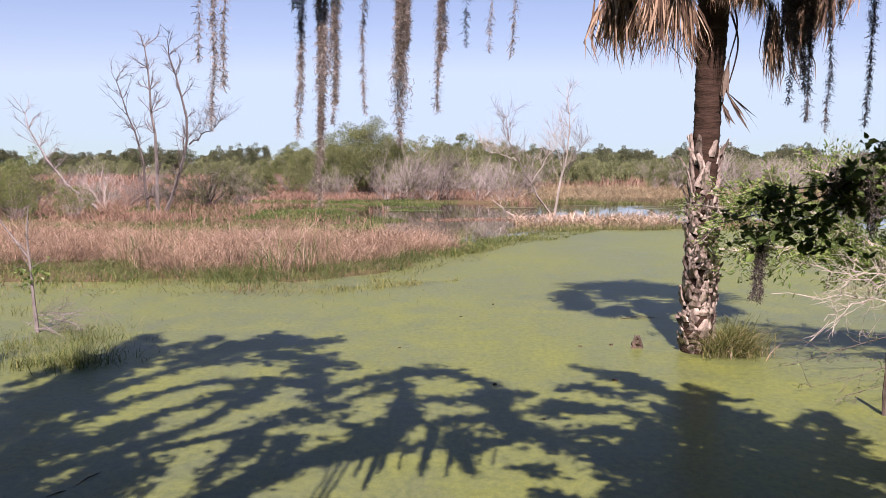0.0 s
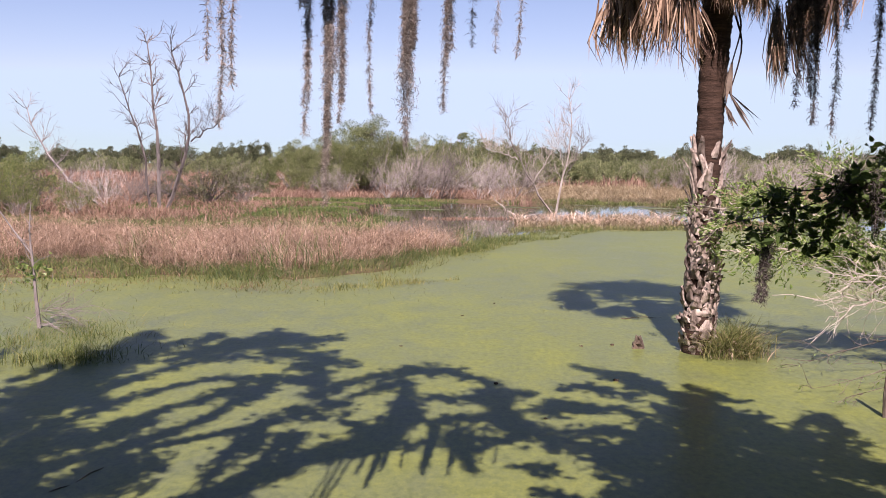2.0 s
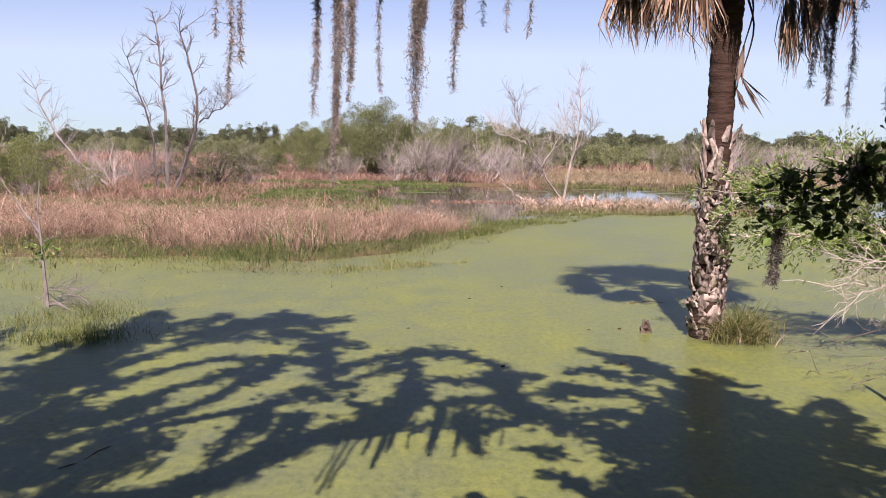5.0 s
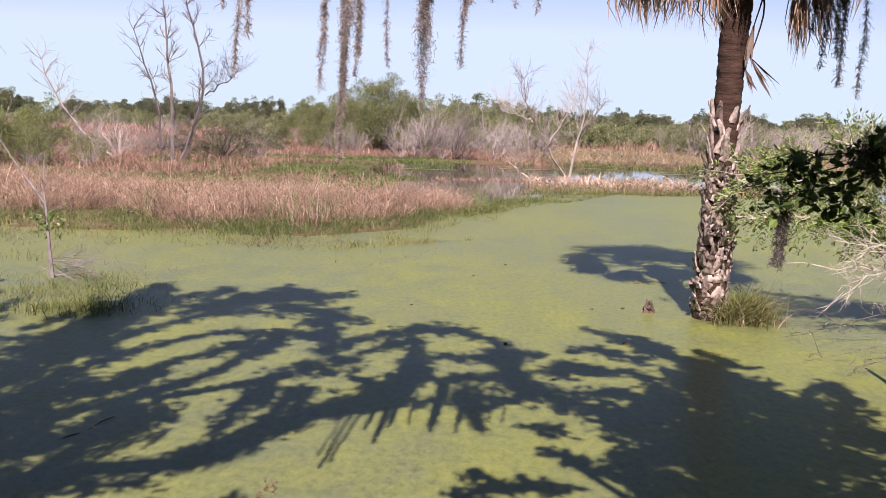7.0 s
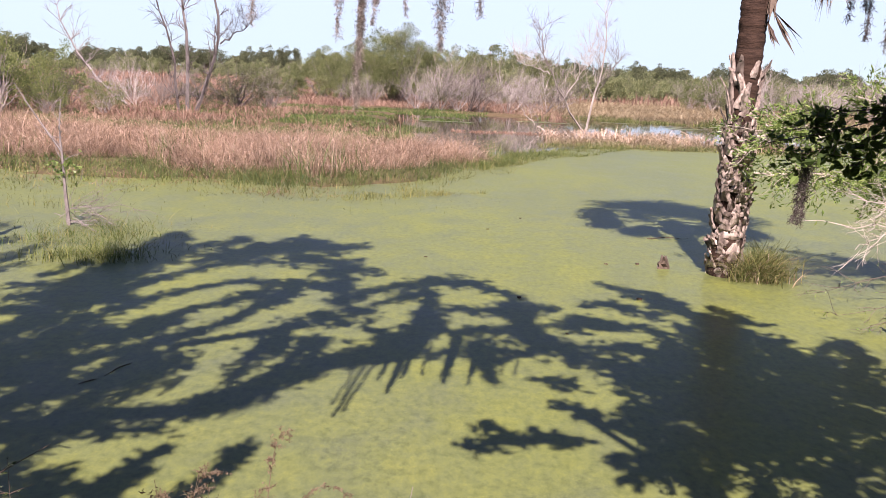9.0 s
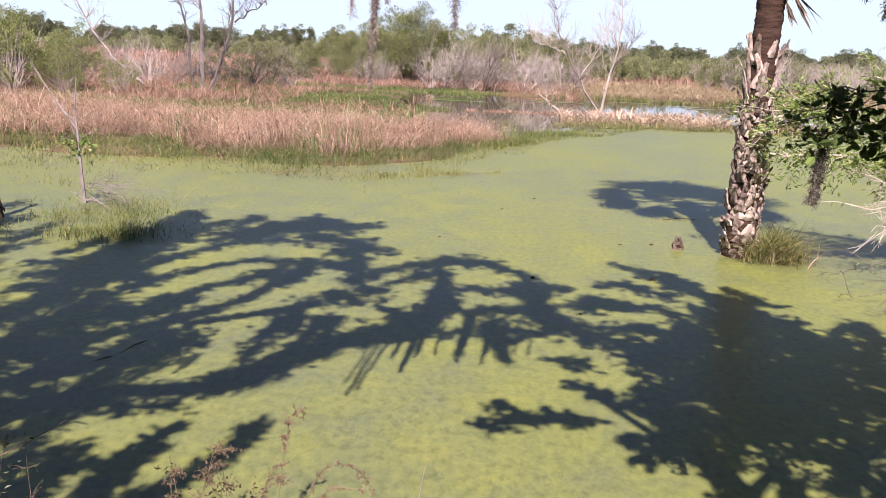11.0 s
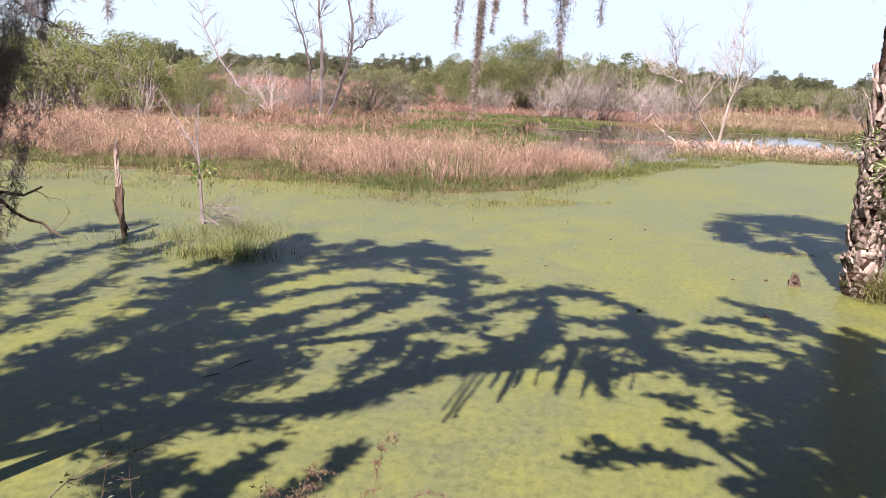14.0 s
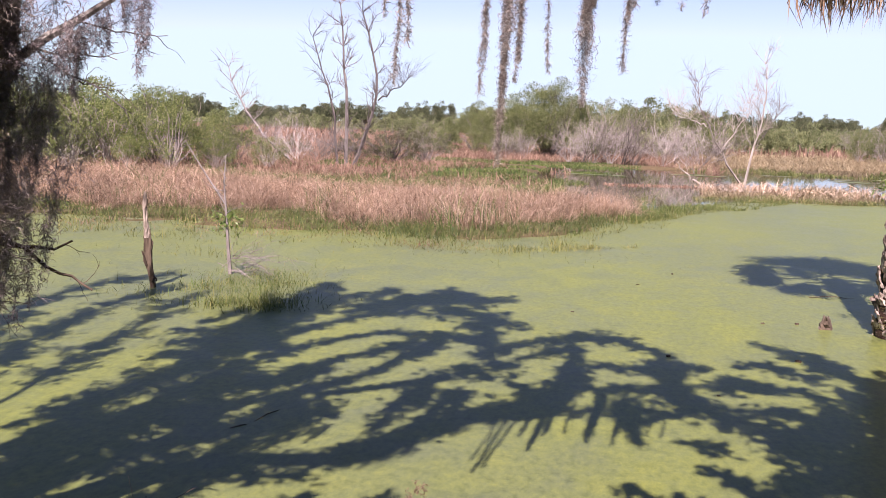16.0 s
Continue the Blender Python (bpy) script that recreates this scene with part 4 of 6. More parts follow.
    # torn leaves and bare leaf stalks hanging beside the trunk
    def torn(base, tip, spread, n, stalk):
        b, t = np.array(base), np.array(tip)
        V, F = [], []
        for i in range(n):
            e = t + rng.normal(size=3) * spread
            e = b + (e - b) * rng.uniform(0.6, 1.1)
            w = np.array([rng.normal() * 0.016, rng.normal() * 0.008, rng.normal() * 0.008])
            mid = (b + e) / 2 + rng.normal(size=3) * 0.012
            V += [b - w * 0.4, b + w * 0.4, mid - w, mid + w, e]
            F += [(5 * i, 5 * i + 1, 5 * i + 3), (5 * i, 5 * i + 3, 5 * i + 2), (5 * i + 2, 5 * i + 3, 5 * i + 4)]
        q = part("frond", mesh_of("blade", V, F, M_TORN), ob, "torn dead frond hanging down")
        part("petiole", mesh_of("petiole", *tubes([(spaced(stalk + [base], 9), np.linspace(0.016, 0.008, 9))], 5), M_PALM), q)

    torn((0.24, -0.2, 3.46), (0.55, -0.26, 2.98), 0.05, 16, [(0.3, -0.1, 4.5), (0.4, -0.22, 4.1), (0.32, -0.22, 3.75)])
    torn((0.26, -0.2, 3.85), (0.20, -0.24, 3.3), 0.04, 14, [(0.33, -0.1, 4.6), (0.38, -0.2, 4.3)])
    torn((0.20, -0.18, 3.3), (0.30, -0.24, 3.03), 0.025, 10, [(0.24, -0.15, 3.7), (0.22, -0.2, 3.5)])
    for path in ([(-0.1, -0.12, 3.92), (-0.2, -0.15, 4.15), (-0.27, -0.18, 4.5), (-0.2, -0.15, 4.8)], [(-0.08, -0.15, 3.95), (-0.13, -0.18, 4.2), (-0.16, -0.2, 4.5), (-0.08, -0.15, 4.75)], [(-0.15, -0.1, 2.15), (-0.2, -0.13, 2.4), (-0.25, -0.15, 2.5), (-0.34, -0.16, 2.62)]):
        part("leaf_stalk", mesh_of("leaf_stalk", *tubes([(spaced(path, 8), np.linspace(0.018, 0.008, 8))], 5), M_BOOT if path[0][2] < 3 else M_PALM), ob)
    return ob


palm()


def palm_skirt_grass():
    rng = np.random.default_rng(17)
    for name, mat, n, hi, label in (("palm_grass", M_OLIVE, 2300, 0.62, "green grass tuft at the palm's foot"), ("palm_straw", M_STRAW, 330, 0.45, "dry straw blades among the palm's grass tuft")):
        a, r = rng.uniform(-2.3, 0.9, n), np.abs(rng.normal(0.0, 0.2, n)) + 0.1
        x, y = PALM[0] + 0.30 + np.cos(a) * r, PALM[1] - 0.06 + np.sin(a) * r * 0.9
        v, f = blades(np.stack([x, y, np.zeros(n) - 0.02], 1), rng.uniform(0.14, hi, n), rng.uniform(0.006, 0.012, n), rng, 1.25, 1.2, 3)
        tagged(part(name, mesh_of(name, v, f, mat)), label, "grass", kind="stuff")


palm_skirt_grass()


# ---- stump, post, snag, twigs on the water ----
def lump_post(name, path, radii, material, label, category, seed, sides=10, jag=0.25):
    rng = np.random.default_rng(seed)
    p = spaced(path, len(radii))
    v, f = tubes([(p, radii)], sides)
    v = v.reshape(len(radii), sides, 3)
    c = p[:, None]
    v = c + (v - c) * (1 + rng.normal(size=(len(radii), sides, 1)) * jag * 0.5)
    v[-1, :, 2] += rng.uniform(-1, 1, sides) * radii[-1] * 2 * jag
    v = v.reshape(-1, 3)
    top = len(v)
    v = np.r_[v, [p[-1] + [0, 0, -0.02]]]
    o = (len(radii) - 1) * sides
    f2 = [(o + j, o + (j + 1) % sides, top, top) for j in range(sides)]
    me = bpy.data.meshes.new(name)
    me.from_pydata([tuple(a) for a in v], [], [tuple(map(int, a)) for a in f] + [a[:3] for a in f2])
    me.materials.append(material)
    ob = new(name, me)
    return tagged(ob, label, category) if label else ob


lump_post("cypress_stump", [(2.66, 12.92, -0.1), (2.67, 12.92, 0.04), (2.68, 12.92, 0.1), (2.66, 12.92, 0.16)], [0.085, 0.085, 0.075, 0.07, 0.058, 0.045, 0.035], M_WETBARK, "small broken stump poking out of duckweed", "stump", 3, 11, 0.7)
post = thing("dead_post", "weathered broken tree post standing in shallow water", "post")
for name, path, radii, mat, seed in (("lower_stem", [(-6.61, 12.6, -0.25), (-6.61, 12.6, -0.09), (-6.65, 12.58, 0.24), (-6.68, 12.56, 0.48), (-6.69, 12.56, 0.79)], [0.056, 0.05, 0.046, 0.042, 0.05, 0.055, 0.05, 0.056, 0.045], M_WETBARK, 4),
                                     ("upper_stem", [(-6.69, 12.56, 0.73), (-6.69, 12.56, 0.79), (-6.72, 12.54, 1.13), (-6.71, 12.55, 1.39)], [0.043, 0.045, 0.036, 0.04, 0.03, 0.034, 0.026, 0.03, 0.02], M_SNAGTOP, 5)):
    piece = lump_post(name, path, radii, mat, "", "", seed, 9, 0.5)
    piece.parent = post
for path, r in (([(-6.65, 12.54, 0.46), (-6.62, 12.55, 0.62), (-6.64, 12.54, 0.86)], 0.016), ([(-6.68, 12.52, 0.33), (-6.71, 12.5, 0.46), (-6.74, 12.49, 0.55)], 0.018), ([(-6.58, 12.5, 0.09), (-6.55, 12.52, 0.22), (-6.53, 12.53, 0.11)], 0.018), ([(-6.69, 12.52, 1.16), (-6.66, 12.53, 1.25), (-6.67, 12.53, 1.29)], 0.014)):
    part("stub", mesh_of("stub", *tubes([(spaced(path, 5), np.linspace(r, r * 0.5, 5))], 5), M_WETBARK), post)



def snag():
    rng = np.random.default_rng(8)
    ob = thing("snag", "thin grey dead sapling with tangled fallen twigs", "tree", at=pose(-6.1, 14.1, 0))
    lines = [(spaced([(0.02, 0, -0.2), (0.0, 0, 0.3), (-0.06, 0, 0.55), (-0.03, 0, 0.9), (-0.12, 0, 1.4), (-0.06, 0, 1.9)], 11), np.linspace(0.036, 0.006, 11)),
             (spaced([(-0.06, 0, 1.1), (-0.5, 0, 1.7), (-0.75, 0, 2.1)], 5), np.linspace(0.016, 0.006, 5))]
    tips = []
    for k in range(9):
        branching(rng, (-0.06, 0, rng.uniform(0.9, 2.2)), (rng.normal(), rng.normal() * 0.5, 0.5), rng.uniform(0.2, 0.5), 0.008, 0, (1, 2), 0.5, 0.5, 0.2, 0.03, lines, tips)
    part("stem", mesh_of("stem", *tubes(lines, 6), M_GREYWOOD), ob)
    lines, tips = [], []
    for k in range(34):
        branching(rng, (rng.uniform(-0.1, 0.35), rng.normal() * 0.2, rng.uniform(0.05, 0.3)), (rng.uniform(0.1, 1.2), rng.normal() * 0.4, rng.uniform(-0.12, 0.2)), rng.uniform(0.35, 0.95), 0.005, 1, (3, 5), 0.5, 0.5, 0.22, -0.02, lines, tips)
    part("fallen_brush", mesh_of("fallen_brush", *tubes(lines, 4), M_GREYWOOD), ob, "grey tangled fallen twigs")
    p = np.array([(-0.06, 0, 0.85)]) + rng.normal(size=(70, 3)) * [0.12, 0.1, 0.09]
    part("sprout", mesh_of("sprout", *leaves(p, rng.normal(size=(70, 3)), rng.uniform(0.06, 0.11, 70), rng.uniform(0.03, 0.055, 70), rng), M_BRIGHT), ob, "small green leafy sprout")["kind"] = "stuff"


snag()


def floating_stick(path, r, label):
    rng = np.random.default_rng(len(label))
    p = spaced(path, 8)
    p[1:-1] += rng.normal(size=(6, 3)) * [0.02, 0.02, 0.005]
    tagged(part("floating_stick", mesh_of("floating_stick", *tubes([(p, np.linspace(r, r * 0.4, 8))], 6), M_WETBARK)), label, "stick")


floating_stick([(-3.0, 7.0, 0.003), (-2.85, 7.35, 0.006), (-2.75, 7.75, 0.002)], 0.008, "dark wet stick floating in shaded duckweed")
floating_stick([(2.9, 15.4, 0.01), (3.2, 15.45, 0.03), (3.6, 15.6, 0.005)], 0.008, "thin dark stick floating near the palm")


def debris():
    rng = np.random.default_rng(29)
    for x, y, s in ((0.59, 10.68, 0.035), (2.0, 10.9, 0.04), (1.9, 13.0, 0.03), (2.35, 13.1, 0.04), (0.3, 15.6, 0.03), (-0.6, 12.9, 0.025), (1.0, 9.2, 0.02), (0.9, 17.0, 0.03)):
        n = 7
        a = np.linspace(0, 2 * np.pi, n, endpoint=False)
        s = s * 0.7
        r = s * rng.uniform(0.5, 1.2, n)
        top = np.stack([np.cos(a) * r * 1.6, np.sin(a) * r, rng.uniform(0.4, 1.0, n) * s], 1)
        low = top * [1.1, 1.1, 0]
        me = bpy.data.meshes.new("bark_chip")
        me.from_pydata([tuple(p) for p in np.r_[low, top]], [], [(i, (i + 1) % n, n + (i + 1) % n, n + i) for i in range(n)] + [tuple(range(n, 2 * n))])
        me.materials.append(M_WETBARK)
        ob = tagged(new("bark_chip", me), "small dark bark chip floating on duckweed", "debris", "floating debris")
        ob.matrix_basis = pose(x, y, 0.004, 0, 0, rng.uniform(0, 360))


debris()


def side_post():
    rng = np.random.default_rng(37)
    lump_post("shore_post", [(4.42, 9.35, -0.2), (4.44, 9.36, 0.35), (4.45, 9.36, 0.85)], [0.03, 0.026, 0.03, 0.024, 0.026, 0.018], M_WETBARK, "slim dark broken stem standing in the pond", "post", 6, 7)
    ob = thing("bare_brush", "low bare dark brush leaning over the duckweed", "shrub")
    lines, tips = [], []
    for path in ([(5.3, 10.6, 0.3), (4.8, 10.4, 0.25), (4.4, 10.3, 0.12), (4.1, 10.4, 0.05)], [(5.2, 9.9, 0.35), (4.7, 9.9, 0.2), (4.3, 9.9, 0.08)], [(5.4, 11.2, 0.5), (4.8, 11.3, 0.3), (4.3, 11.4, 0.1)]):
        p = spaced(path, 7)
        lines.append((p, np.linspace(0.007, 0.002, 7)))
        for k in range(12):
            branching(rng, p[rng.integers(0, 7)], (-0.7, rng.normal() * 0.6, rng.normal() * 0.35), rng.uniform(0.15, 0.5), 0.004, 1, (2, 4), 0.5, 0.5, 0.2, -0.01, lines, tips)
    part("wood", mesh_of("wood", *tubes(lines, 4), M_BARK), ob)
    p = np.array([t[0] for t in tips])[::3]
    n = len(p)
    part("foliage", mesh_of("foliage", *leaves(p, rng.normal(size=(n, 3)), rng.uniform(0.03, 0.07, n), rng.uniform(0.012, 0.022, n), rng), M_BRIGHT), ob)


side_post()


# ---- willow boughs beside the palm ----
def spray(limbs, rng, per_m, twig, leaf_n, leaf_len, leaf_wid, flat=0.45, hang=0.0, along=0.9, bare=0.12, oval=False):
    """Wood lines and leaf arrays for limbs [(points, radius, leafiness)]."""
    lines, P, W = [], [], []
    for path, r, full, *own in limbs:
        first = own[0] if own else bare
        length = float(np.linalg.norm(np.diff(np.asarray(path, float), axis=0), axis=1).sum())
        m = max(6, int(length * 5))
        p = spaced(path, m)
        p[1:-1] += rng.normal(size=(m - 2, 3)) * 0.025
        lines.append((p, np.linspace(r, r * 0.3, m)))
        for k in range(int(length * per_m * full)):
            i = int(rng.uniform(first, 1.0) * (m - 1))
            way = p[min(i + 1, m - 1)] - p[max(i - 1, 0)]
            way = way / np.linalg.norm(way) + rng.normal(size=3) * [along, along, flat] + [0, 0, -hang]
            q = bent(p[i], way, twig * rng.uniform(0.4, 1.2), rng, 5, 0.25, -0.02)
            lines.append((q, np.linspace(max(r * 0.16, 0.0018), 0.0012, 5)))
            c = rng.uniform(1.2, 4, leaf_n)
            ci = np.minimum(c.astype(int), 3)
            P.append(q[ci] + (q[ci + 1] - q[ci]) * (c - ci)[:, None] + rng.normal(size=(leaf_n, 3)) * leaf_len * 0.5)
            W.append(np.repeat((q[-1] - q[-2])[None], leaf_n, 0) / 0.1 + rng.normal(size=(leaf_n, 3)) * [1, 1, 0.6])
    P, W = np.concatenate(P), np.concatenate(W)
    n = len(P)
    return lines, leaves(P, W, leaf_len * rng.uniform(0.6, 1.3, n), leaf_wid * rng.uniform(0.7, 1.3, n), rng, 0.25, oval)


def pond_willow():
    rng = np.random.default_rng(19)
    ob = thing("pond_willow", "sprawling willow with fresh green leaves beside the palm", "shrub")
    limbs = [([(6.9, 12.4, -0.2), (6.2, 12.3, 0.9), (5.2, 12.1, 1.7), (4.2, 12.0, 2.1), (3.5, 12.0, 1.9)], 0.05, 1.0),
             ([(6.9, 12.4, -0.2), (6.4, 12.2, 1.2), (5.6, 12.0, 2.1), (4.6, 11.9, 2.45)], 0.045, 1.0),
             ([(6.2, 12.3, 0.9), (5.3, 12.0, 1.3), (4.4, 11.9, 1.5), (3.5, 12.0, 1.45)], 0.035, 1.0),
             ([(7.0, 12.4, -0.2), (6.9, 12.2, 1.4), (6.2, 12.0, 2.3), (5.6, 11.9, 2.5)], 0.05, 1.0),
             ([(6.9, 12.6, 0.2), (6.0, 12.8, 1.3), (5.0, 13.2, 1.8), (4.3, 13.4, 2.0)], 0.04, 0.8),
             ([(7.2, 12.0, 0.0), (6.4, 11.5, 0.9), (5.6, 11.2, 1.2)], 0.04, 0.8)]
    limbs += [([(4.2, 11.9, 2.1), (3.56, 12.01, 1.85), (3.3, 12.09, 1.56), (3.12, 12.14, 1.42)], 0.008, 0.28), ([(4.1, 11.87, 1.9), (3.62, 12.0, 2.02), (3.29, 12.09, 2.06), (3.12, 12.14, 2.02)], 0.007, 0.2)]
    lines, lv = spray(limbs, rng, 40, 0.5, 24, 0.085, 0.024, 0.6)
    part("wood", mesh_of("wood", *tubes(lines, 5), M_TWIG), ob)
    part("foliage", mesh_of("foliage", *lv, M_BRIGHT), ob)
    lines, tips = [], []
    for path in ([(5.9, 11.7, 0.9), (5.2, 11.6, 0.85), (4.7, 11.65, 0.95), (4.13, 11.9, 0.89)], [(5.3, 11.6, 0.9), (4.95, 11.6, 0.75), (4.7, 11.6, 0.6)], [(5.8, 11.6, 1.1), (5.2, 11.5, 1.05), (4.8, 11.5, 1.2), (4.5, 11.6, 1.3)], [(6.0, 11.4, 1.35), (5.5, 11.4, 1.2), (5.1, 11.4, 1.25), (4.85, 11.45, 1.1)]):
        p = spaced(path, 10)
        p[1:-1] += rng.normal(size=(8, 3)) * 0.03
        lines.append((p, np.linspace(0.012, 0.004, 10)))
        for k in range(20):
            branching(rng, p[rng.integers(1, 8)], (-0.5, rng.normal() * 0.5, rng.normal() * 0.6), rng.uniform(0.2, 0.55), 0.005, 1, (2, 4), 0.5, 0.5, 0.2, 0.0, lines, tips)
    part("dead_limb", mesh_of("dead_limb", *tubes(lines, 5), M_PALE), ob, "bleached bare dead limbs")


pond_willow()


# ---- overhanging trees, whose limbs shade the pond ----
def over(points):
    """Limb points from (x, y, height), where x, y is the spot that the limb shades."""
    return [(x - SUN_DRIFT * z, y - SUN_SLOPE * z, z) for x, y, z in points]


def shade(xy, low=4.2, rise=0.35):
    """Limb points that shade the ground spots xy, the farther the higher."""
    return over([(x, y, low + rise * (y - 6.0)) for x, y in xy])


def leafy(paths, rng, density, leaf_len, leaf_wid, low=4.2, rise=0.35):
    """Wood lines and leaves of flat sprays: each path holds (x, y, half width) of the spot that the spray shades."""
    lines, P, W = [], [], []
    for path in paths:
        q = np.asarray(path, float)
        length = float(np.linalg.norm(np.diff(q[:, :2], axis=0), axis=1).sum())
        m = max(5, int(length / 0.06))
        c = spaced(q, m)
        high = lambda xy: over([(x, y, low + rise * (y - 6.0)) for x, y in xy])
        lines.append((np.array(high(c[:, :2])), np.clip(c[:, 2] * 0.22, 0.006, 0.03)))
        # leaves gather in clumps along the bough, so that its edge is scalloped
        wide = c[:, 2] * 1.22 + 0.02
        g = max(4, int(8.0 * length / max(float(wide.mean()), 0.05)) + int(length * 5))
        at = rng.choice(m, g, p=wide / wide.sum())
        a = rng.uniform(0, 2 * np.pi, g)
        tuft = rng.random(g) < 0.55
        mid = c[at, :2] + np.stack([np.cos(a) * 0.62, np.sin(a)], 1) * (wide[at] * np.where(tuft, rng.uniform(0.7, 1.3, g), rng.uniform(0, 0.7, g)))[:, None]
        size = np.maximum(wide[at] * np.where(tuft, rng.uniform(0.10, 0.24, g), rng.uniform(0.2, 0.4, g)), 0.035)
        n = max(40, int(density * 0.8 * float((np.pi * size ** 2).sum())))
        k = rng.choice(g, n, p=size ** 2 / (size ** 2).sum())
        a, r = rng.uniform(0, 2 * np.pi, n), np.sqrt(rng.uniform(0, 1, n)) * rng.choice([0.85, 1.0, 1.2], n)
        spot = mid[k] + np.stack([np.cos(a) * 0.6, np.sin(a)], 1) * (r * size[k])[:, None]
        fill = rng.random(n) < 0.35
        i = np.where(fill, rng.choice(m, n, p=wide / wide.sum()), at[k])
        spot[fill] = c[i[fill], :2] + np.stack([np.cos(a) * 0.45, np.sin(a)], 1)[fill] * (r * wide[i])[fill][:, None] * 0.85
        z = low + rise * (spot[:, 1] - 6.0) + rng.uniform(-0.15, 0.15, n)
        P.append(np.stack([spot[:, 0] - SUN_DRIFT * z, spot[:, 1] - SUN_SLOPE * z, z], 1))
        way = np.gradient(c, axis=0)[i] * [1, 1, 0]
        W.append(way / np.maximum(np.linalg.norm(way, axis=1), 1e-6)[:, None] + rng.normal(size=(n, 3)) * [0.7, 0.7, 0.3])
        for k in range(int(length * 6) + 1):
            b = rng.integers(0, n)
            lines.append((spaced(high([c[i[b], :2], spot[b]]), 4), np.linspace(0.006, 0.003, 4)))
    P, W = np.concatenate(P), np.concatenate(W)
    n = len(P)
    return lines, leaves(P, W, leaf_len * rng.uniform(0.6, 1.3, n), leaf_wid * rng.uniform(0.7, 1.3, n), rng)


def overhanging_oak():
    rng = np.random.default_rng(51)
    ob = thing("live_oak", "large live oak arching overhead, hung with moss", "tree")
    root = (-4.6, 0.2, 3.2)
    trunk = [(-4.9, -1.2, 0.2), (-4.8, -0.8, 1.6), root]
    A = over([(-3.19, 5.9, 3.4), (-2.85, 6.29, 3.5), (-2.47, 6.38, 3.55), (-2.1, 6.51, 3.6), (-1.77, 6.84, 3.7), (-1.49, 7.42, 3.85), (-1.19, 7.88, 3.95), (-0.84, 8.22, 4.0), (-0.56, 8.55, 4.1), (-0.43, 9.2, 4.3), (-0.41, 9.91, 4.6), (-0.43, 10.73, 4.9)])
    limbs, sprays = [], []

    def bough(path):
        sprays.append(path)

    # the fan of boughs over the shallows
    bough([(-4.34, 7.91, 0.43), (-4.10, 8.48, 0.53), (-4.12, 9.56, 0.67), (-4.21, 10.73, 0.77), (-4.13, 11.66, 0.69), (-4.32, 13.12, 0.56), (-4.32, 13.78, 0.33)])
    bough([(-4.42, 10.43, 0.22), (-4.71, 10.17, 0.21), (-5.09, 10.17, 0.08)])
    bough([(-4.66, 9.66, 0.07), (-4.26, 9.73, 0.15), (-4.01, 9.73, 0.22)])
    bough([(-4.81, 11.52, 0.27), (-4.81, 10.93, 0.21), (-4.92, 10.65, 0.09)])
    bough([(-4.30, 12.12, 0.48), (-3.82, 12.57, 0.52), (-3.44, 13.18, 0.39), (-3.29, 13.74, 0.19)])
    bough([(-3.47, 11.90, 0.29), (-3.10, 12.50, 0.47), (-2.68, 13.06, 0.68), (-2.26, 13.41, 0.49), (-1.89, 13.14, 0.30), (-1.69, 13.45, 0.27), (-1.48, 13.43, 0.13)])
    bough([(-2.39, 12.43, 0.35), (-1.91, 12.28, 0.45), (-1.66, 12.13, 0.37), (-1.41, 11.88, 0.32), (-1.11, 11.66, 0.14)])
    bough([(-3.87, 9.86, 0.20), (-3.71, 10.48, 0.20), (-3.34, 11.46, 0.17), (-3.10, 11.88, 0.18), (-2.63, 12.13, 0.30)])
    bough([(-3.83, 8.25, 0.22), (-3.66, 9.02, 0.17), (-3.49, 9.49, 0.16), (-3.30, 10.04, 0.16), (-2.94, 10.55, 0.11), (-2.63, 10.90, 0.15), (-2.08, 10.83, 0.24), (-1.68, 10.84, 0.24)])
    bough([(-3.86, 7.02, 0.53), (-3.55, 7.33, 0.37), (-3.28, 7.48, 0.21), (-3.14, 7.86, 0.13), (-2.84, 7.85, 0.23), (-2.50, 7.60, 0.34)])
    bough([(-3.43, 8.06, 0.15), (-3.18, 8.37, 0.13), (-2.99, 8.76, 0.14), (-2.86, 9.43, 0.14), (-2.60, 9.77, 0.12), (-2.35, 10.29, 0.24), (-2.05, 10.53, 0.23)])
    bough([(-2.98, 7.96, 0.12), (-2.77, 8.24, 0.18), (-2.61, 8.59, 0.15), (-2.38, 8.94, 0.12), (-2.29, 9.28, 0.13), (-2.15, 9.96, 0.23), (-1.98, 10.35, 0.22)])
    bough([(-2.62, 8.13, 0.03), (-2.20, 8.50, 0.04), (-1.77, 8.87, 0.06)])
    bough([(-1.89, 7.32, 0.17), (-1.87, 7.81, 0.21), (-1.81, 8.31, 0.20), (-1.74, 8.73, 0.26)])
    bough([(-1.80, 9.03, 0.19), (-1.58, 9.21, 0.33), (-1.32, 9.40, 0.32), (-1.09, 9.64, 0.28)])
    bough([(-1.30, 10.04, 0.36), (-1.46, 10.85, 0.27), (-1.67, 11.79, 0.38)])
    bough([(-1.47, 8.60, 0.08), (-1.50, 8.03, 0.07), (-1.53, 7.57, 0.05)])
    bough([(-1.36, 8.63, 0.10), (-1.37, 7.89, 0.06), (-1.37, 7.48, 0.04)])
    bough([(-1.70, 8.64, 0.10), (-1.67, 8.03, 0.07)])
    bough([(-1.23, 10.47, 0.17), (-1.00, 10.81, 0.18), (-0.63, 11.18, 0.25), (-0.30, 11.39, 0.29), (0.05, 11.31, 0.22), (0.32, 11.02, 0.18), (0.57, 10.72, 0.17)])
